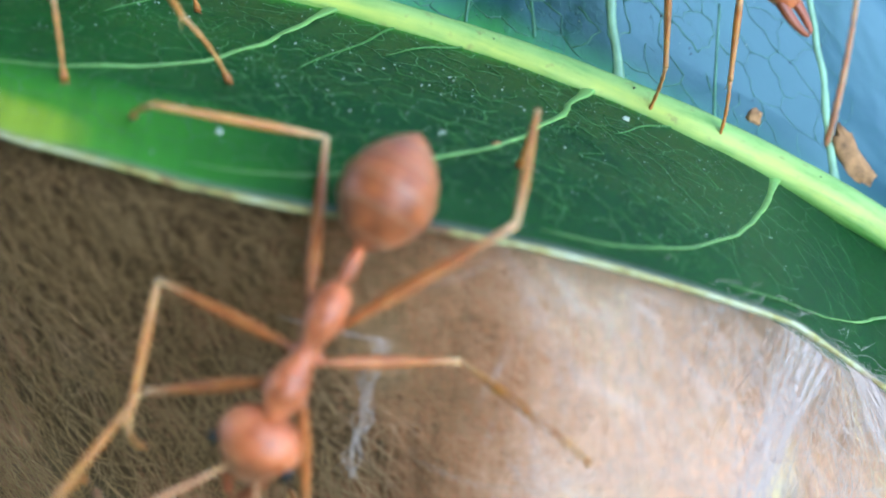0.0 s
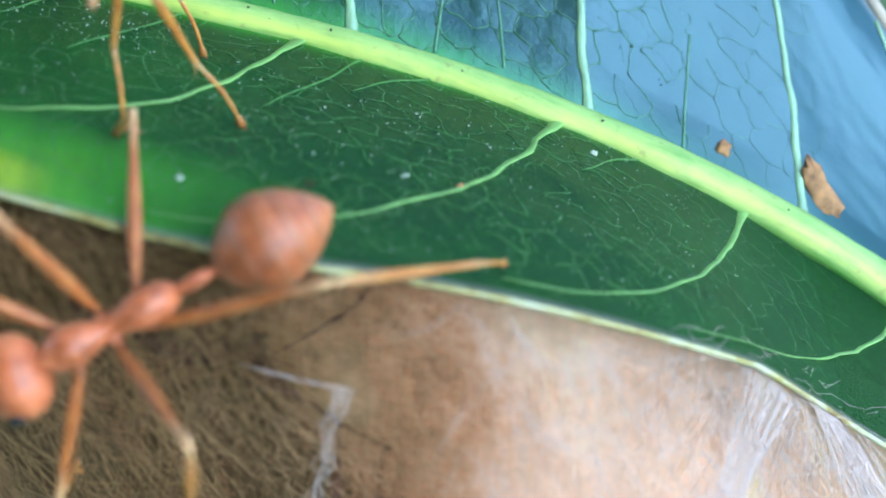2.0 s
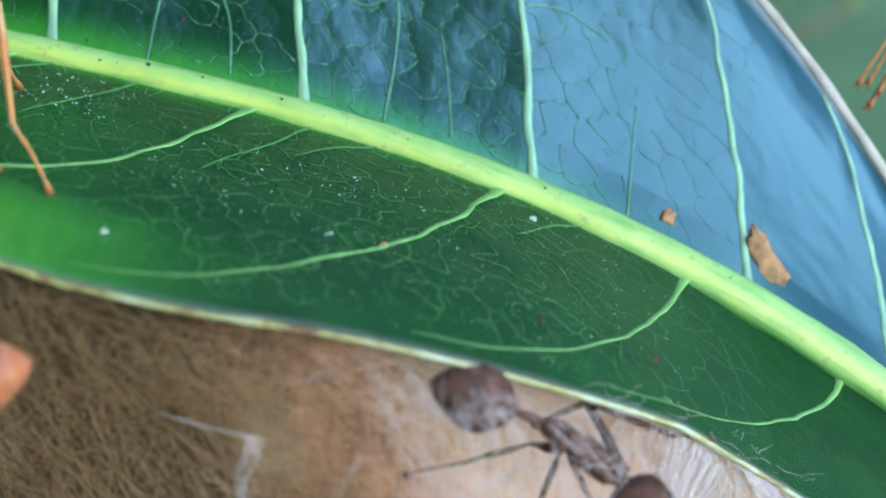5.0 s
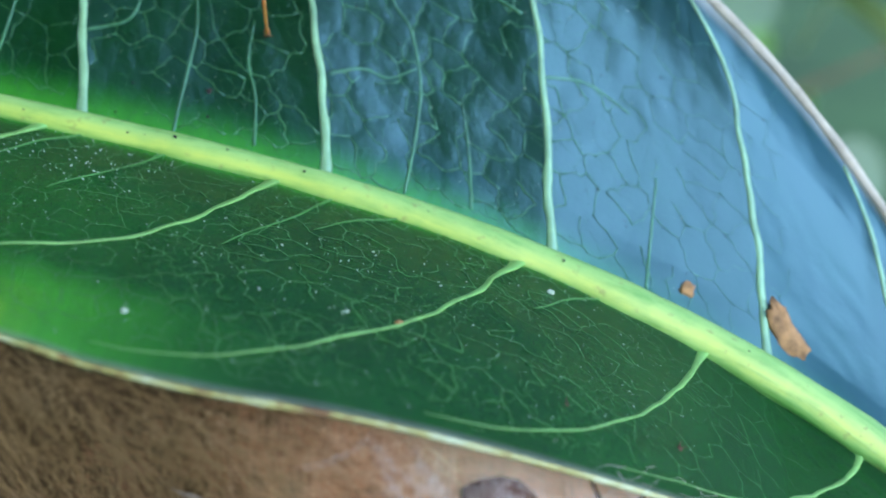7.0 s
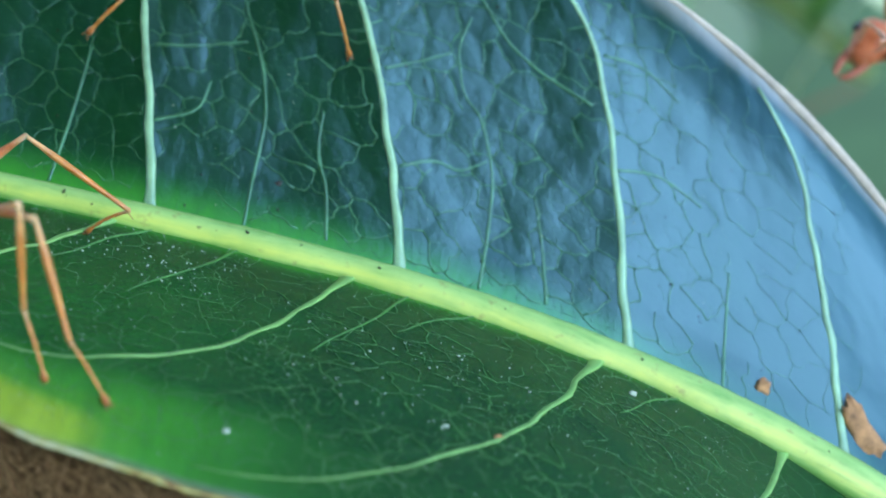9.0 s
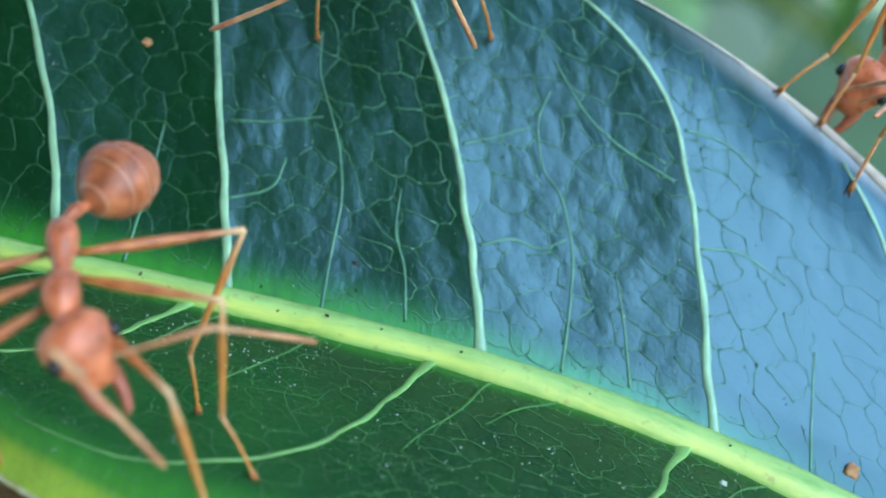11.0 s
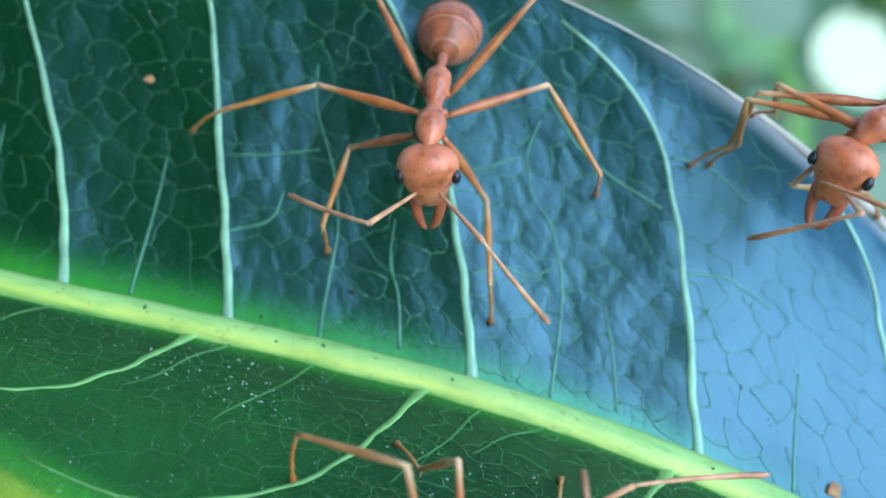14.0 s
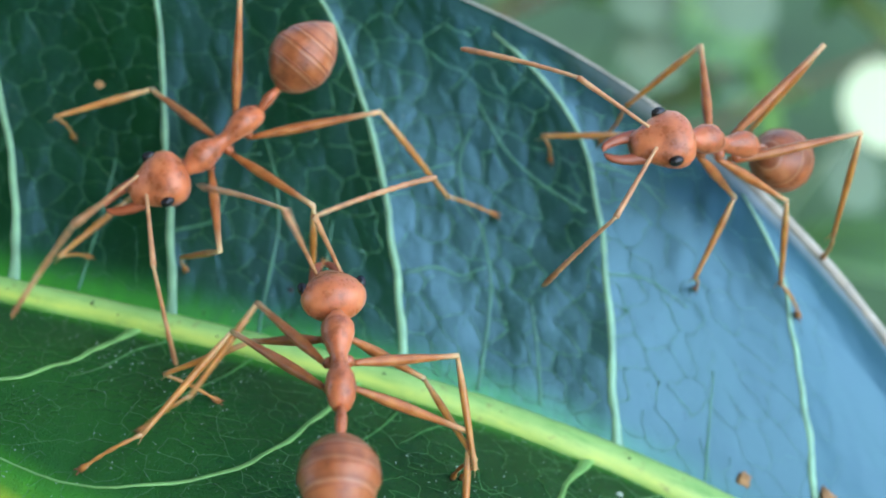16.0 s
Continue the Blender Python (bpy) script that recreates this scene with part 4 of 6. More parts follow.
def scatter(name, fn, side, count, seed, mat, r, label, xr, wr, group_mid=False):
    rnd = random.Random(seed)
    verts, faces = [], []
    for _ in range(count):
        x = rnd.uniform(*xr)
        if group_mid:
            p = Vector((x, 41.9 - 0.66, mid_z(x) + rnd.uniform(-0.32, 0.36)))
        else:
            p = on(fn, x, rnd.uniform(*wr)) + Vector(side) * 0.02
        c, s = at(*p), r * rnd.uniform(0.4, 1.3) * MM
        d = Vector((rnd.uniform(-1, 1), rnd.uniform(-0.3, 0.3), rnd.uniform(-1, 1))).normalized() * s * rnd.uniform(0.6, 1.8)
        tube([c - d, c - d * 0.4, c + d * 0.5, c + d], [s * 0.3, s * 0.8, s * 0.7, s * 0.2], 5, verts, faces)
    return part(name, mesh_from(name, verts, faces, mat), leaf, label, kind="stuff")


scatter("dark_specks", upper, UP_SIDE, 46, 2, M_DOT, 0.05, "tiny black specks along the midrib", (-22, 14), (0, 0), True)
scatter("dark_specks", upper, UP_SIDE, 70, 12, M_DOT, 0.035, "tiny dark specks", (-22, 12), (0.03, 0.8))
# pale specks are dust and gloss glints; the clustered flecks imitate patches of glints
scatter("pale_specks", lower, LOW_SIDE, 600, 7, M_DUST_GLINT, 0.018, "tiny pale specks of dust and modelled glints", (-20, 8), (0.05, 0.97))
scatter("glint_flecks", lower, LOW_SIDE, 70, 27, M_DUST_GLINT, 0.032, "small pale flecks put in for glints", (-15, -9), (0.12, 0.36))
scatter("glint_flecks", lower, LOW_SIDE, 50, 29, M_DUST_GLINT, 0.030, "small pale flecks put in for glints", (-8, 1), (0.3, 0.7))
scatter("pale_specks", upper, UP_SIDE, 110, 17, M_DUST_GLINT, 0.022, "tiny pale specks of dust and modelled glints", (-20, 10), (0.04, 0.8))

# white silk bundles tying the leaf edge
rnd = random.Random(21)
for k, (x, h0, dx, dh, wide, count) in enumerate(((10.4, 0.0, 6.5, 8.0, 1.7, 150), (8.0, 0.3, -2.6, 6.5, 1.1, 70), (-4.3, 3.1, -1.0, 4.2, 0.16, 8), (-4.3, 3.1, -2.3, -0.1, 0.05, 4))):
    verts, faces = [], []
    for _ in range(count):
        o, q = rnd.gauss(0, wide * 0.5), rnd.gauss(0, wide * 0.6)
        path = []
        for i in range(8):
            u = i / 7
            wob = rnd.gauss(0, 0.17 if wide < 0.6 else 0.10)
            path.append(at(*(Vector(silk(x + dx * u + o + (q - o) * u + wob, max(0.0, h0 + dh * u + 0.5 * o))) + Vector((0, -0.30, 0)))))
        tube(path, [rnd.uniform(0.005, 0.013) * MM] * 8, 4, verts, faces)
    part("silk_strand", mesh_from("silk_strand", verts, faces, M_WHITE), nest, "white silk strand", kind="stuff")

M_FAR = plain("far_leaf", (0.065, 0.15, 0.035), 0.4, 0.6, 0.02)
M_BLOCKER = plain("blocker_leaf", (0.03, 0.10, 0.022), 0.5, 0.5, 0.02)
M_PALE = plain("far_pale_leaf", (0.40, 0.48, 0.18), 0.5, 0.2, 0.02)
M_RIB_PLAIN = plain("stalk", (0.16, 0.36, 0.06), 0.45, 0.25, 0.6)
M_BARK = plain("twig_bark", (0.16, 0.10, 0.05), 0.8, 0.4, 0.05)
# an unseen next leaf of the nest, added over the far end for shade
verts, faces = [], []
for layer in (0, 1):
    for i in range(31):
        u = i / 30
        half = 24 * math.sin(math.pi * (0.04 + 0.93 * u)) ** 0.7
        for j in range(13):
            q = (j - 6) / 6
            verts.append(at(7 - 96 * (1 - u) - 5 * q, 10 + 1.5 * half * q + 4 * u, 48 + 5 * q * q - 4 * u - 0.3 * layer))
for layer in (0, 1):
    for i in range(30):
        for j in range(12):
            a = layer * 403 + i * 13 + j
            faces.append((a, a + 13, a + 14, a + 1)[:: 1 if layer else -1])
over = tagged(new("shading_leaf", mesh_from("shading_leaf", verts, faces, M_FAR)), "unseen green leaf added over the far end for shade", "leaf")

# the branch that bears both leaves
branch = tagged(new("branch"), "slender brown branch that bears the leaves of the nest", "branch")
v, f = tube([(0.060 + 0.012 * math.sin(3 * u), 0.035 - 0.015 * u, -1.4 + 1.50 * u) for u in [i / 16 for i in range(17)]], [0.010 - 0.0075 * i / 16 for i in range(17)], 10)
part("stem", mesh_from("stem", v, f, M_BARK), branch)
for ends, r in ((((20.8, 41.7, mid_z(20.8)), (26, 42.5, mid_z(20.8) - 3), (40, 44, -16)), 0.0006), (((6.0, 14.0, 44.0), (24, 20, 46), (45, 30, 40)), 0.0009)):
    a, b, c = (at(*e) for e in ends)
    low = Vector((0.0617, 0.0205, c.z - 0.01))
    line = [a.lerp(b, i / 5).lerp(b.lerp(c, i / 5), i / 5) for i in range(6)] + [c.lerp(low, 0.6), low]
    v, f = tube(line, [r + 0.0004 * i / 7 for i in range(8)], 8)
    part("leaf_stalk", mesh_from("leaf_stalk", v, f, M_RIB_PLAIN), branch, "green leaf stalk")

# ---- distance ----
bm = bmesh.new()
bmesh.ops.create_grid(bm, x_segments=60, y_segments=60, size=60)
me = bpy.data.meshes.new("ground")
for q in bm.verts:
    q.co.z = 0.15 * noise.noise(q.co * 0.1)
bm.to_mesh(me)
bm.free()
M_GROUND = plain("far_ground", (0.055, 0.105, 0.03), 0.9, 0.5, 0.002)
me.materials.append(M_GROUND)
ground = tagged(new("ground", me), "green grassy ground far below", "ground", kind="structure")
ground.location.z = -1.4


def far_leaf_mesh(mat):
    verts, faces = [], []
    for i in range(17):
        u = i / 16
        half = 0.022 * math.sin(math.pi * u ** 0.8) + 0.0004
        for j in range(7):
            q = (j - 3) / 3
            verts.append((0.11 * u, half * q, 0.008 * abs(q) - 0.03 * u * u))
    for i in range(16):
        for j in range(6):
            a = i * 7 + j
            faces.append((a, a + 7, a + 8, a + 1))
    return mesh_from("far_leaf", verts, faces, mat)


rnd = random.Random(31)
# lit copy of the far leaf colour, brightened to carry sunlight
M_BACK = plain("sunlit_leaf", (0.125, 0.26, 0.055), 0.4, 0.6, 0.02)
shrub = tagged(new("shrub"), "blurred green shrub in the undergrowth behind", "shrub")
shrub.location = (-0.12, 0.46, -1.4)
v, f = tube([(0.03 * math.sin(2 * u), 0.02 * math.sin(3 * u), 1.75 * u) for u in [i / 12 for i in range(13)]], [0.014 - 0.009 * i / 12 for i in range(13)], 8)
part("stem", mesh_from("stem", v, f, M_BARK), shrub)
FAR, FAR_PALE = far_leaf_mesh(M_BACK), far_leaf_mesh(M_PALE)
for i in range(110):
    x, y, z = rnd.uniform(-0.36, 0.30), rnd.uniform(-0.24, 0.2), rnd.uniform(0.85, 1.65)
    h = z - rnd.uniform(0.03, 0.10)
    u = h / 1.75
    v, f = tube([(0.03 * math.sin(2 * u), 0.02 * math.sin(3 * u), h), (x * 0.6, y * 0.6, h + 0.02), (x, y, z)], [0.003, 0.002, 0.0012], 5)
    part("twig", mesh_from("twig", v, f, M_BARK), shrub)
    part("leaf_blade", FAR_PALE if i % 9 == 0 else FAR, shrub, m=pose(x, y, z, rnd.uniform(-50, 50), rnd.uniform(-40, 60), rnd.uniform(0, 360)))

# small leaf-like discs added for blurred glints; the brightest drifts with its stalk
M_DIM = plain("dim_glint", (0.10, 0.17, 0.08), 0.5, 0.2, 0.02)
M_BRIGHT = plain("glint_disc", (0.52, 0.58, 0.32), 0.5, 0.08, 0.02)


def glint_disc(size, mat, label, m):
    verts = [(0, 0, 0)] + [(size * math.cos(a) * (1 + 0.10 * math.cos(a)), size * math.sin(a), -0.1 * size * math.cos(2 * a)) for a in [2 * math.pi * k / 18 for k in range(18)]]
    faces = [(0, 1 + k, 1 + (k + 1) % 18) for k in range(18)]
    tube([(0, 0, -0.0006), (0.1 * size, -0.5 * size, -2.2 * size), (0.5 * size, -1.8 * size, -5.0 * size)], [0.0004, 0.0007, 0.0010], 5, verts, faces)
    return part("glint_disc", mesh_from("glint_disc", verts, faces, mat), shrub, label, m)


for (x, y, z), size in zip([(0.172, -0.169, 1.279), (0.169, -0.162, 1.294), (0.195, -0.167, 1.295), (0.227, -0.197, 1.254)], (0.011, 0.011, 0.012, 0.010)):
    glint_disc(size, M_DIM, "greyish disc for a dim blurred glint", pose(x, y, z, 42, 22, 0))
DRIFT = [
    (0, 0.2483, -0.2066, 1.3129),
    (6.3, 0.233, -0.1912, 1.3365),
    (8, 0.231, -0.1908, 1.3359),
    (9, 0.2305, -0.1946, 1.3236),
    (10, 0.2255, -0.192, 1.3258),
    (11.5, 0.2105, -0.1874, 1.3216),
    (12.5, 0.2032, -0.1883, 1.3119),
    (13, 0.2034, -0.1922, 1.3033),
    (13.5, 0.2078, -0.1978, 1.2945),
    (14, 0.2108, -0.2001, 1.2927),
    (14.5, 0.2148, -0.2036, 1.2892),
    (15, 0.2186, -0.2064, 1.2874),
    (16, 0.2255, -0.2114, 1.2842),
]
drifting = glint_disc(0.0125, M_BRIGHT, "pale disc for a bright blurred glint that drifts", pose(*DRIFT[0][1:], 42, 22, 0))

# an unseen tree, added close behind to darken what the leaf reflects
blocker = tagged(new("unseen_tree"), "unseen tree added close by to darken reflections in the leaf", "tree")
blocker.location = (-0.44, -0.38, -1.4)
v, f = tube([(0.02 * math.sin(3 * u), 0.02 * math.cos(2 * u), 3.1 * u) for u in [i / 12 for i in range(13)]], [0.03 - 0.022 * i / 12 for i in range(13)], 8)
part("trunk", mesh_from("stem", v, f, M_BARK), blocker)
rnd = random.Random(77)
for i in range(14):
    h, turn, reach = 1.45 + 0.11 * i, 2.4 * i, rnd.uniform(0.28, 0.46) * (1 - 0.03 * i)
    u = h / 3.1
    root = Vector((0.02 * math.sin(3 * u), 0.02 * math.cos(2 * u), h))
    tip = root + Vector((math.cos(turn) * reach, 0.65 * math.sin(turn) * reach, 0.18 + 0.3 * reach))
    v, f = tube([root, root.lerp(tip, 0.5) + Vector((0, 0, -0.02)), tip], [0.011 - 0.0004 * i, 0.007, 0.002], 6)
    part("limb", mesh_from("limb", v, f, M_BARK), blocker)
verts, faces = [], []
for i in range(19000):
    d = Vector((rnd.gauss(0, 1), rnd.gauss(0, 1), rnd.gauss(0, 1))).normalized() * rnd.uniform(0.55, 1.0)
    c = Vector((0.58 * d.x, 0.36 * d.y, 2.30 + 1.0 * d.z))
    m = Matrix.Translation(c) @ pose(0, 0, 0, rnd.uniform(-60, 60), rnd.uniform(-40, 70), rnd.uniform(0, 360))
    n = len(verts)
    for x, y, z in ((0, 0, 0), (0.03, 0.018, 0.004), (0.03, -0.018, 0.004), (0.06, 0.015, -0.006), (0.06, -0.015, -0.006), (0.095, 0, -0.02), (0.045, 0, -0.004)):
        verts.append(m @ Vector((x, y, z)))
    faces += [(n, n + 2, n + 6), (n, n + 6, n + 1), (n + 2, n + 4, n + 6), (n + 1, n + 6, n + 3), (n + 4, n + 5, n + 6), (n + 3, n + 6, n + 5)]
part("crown", mesh_from("crown", verts, faces, M_BLOCKER), blocker, kind="stuff")

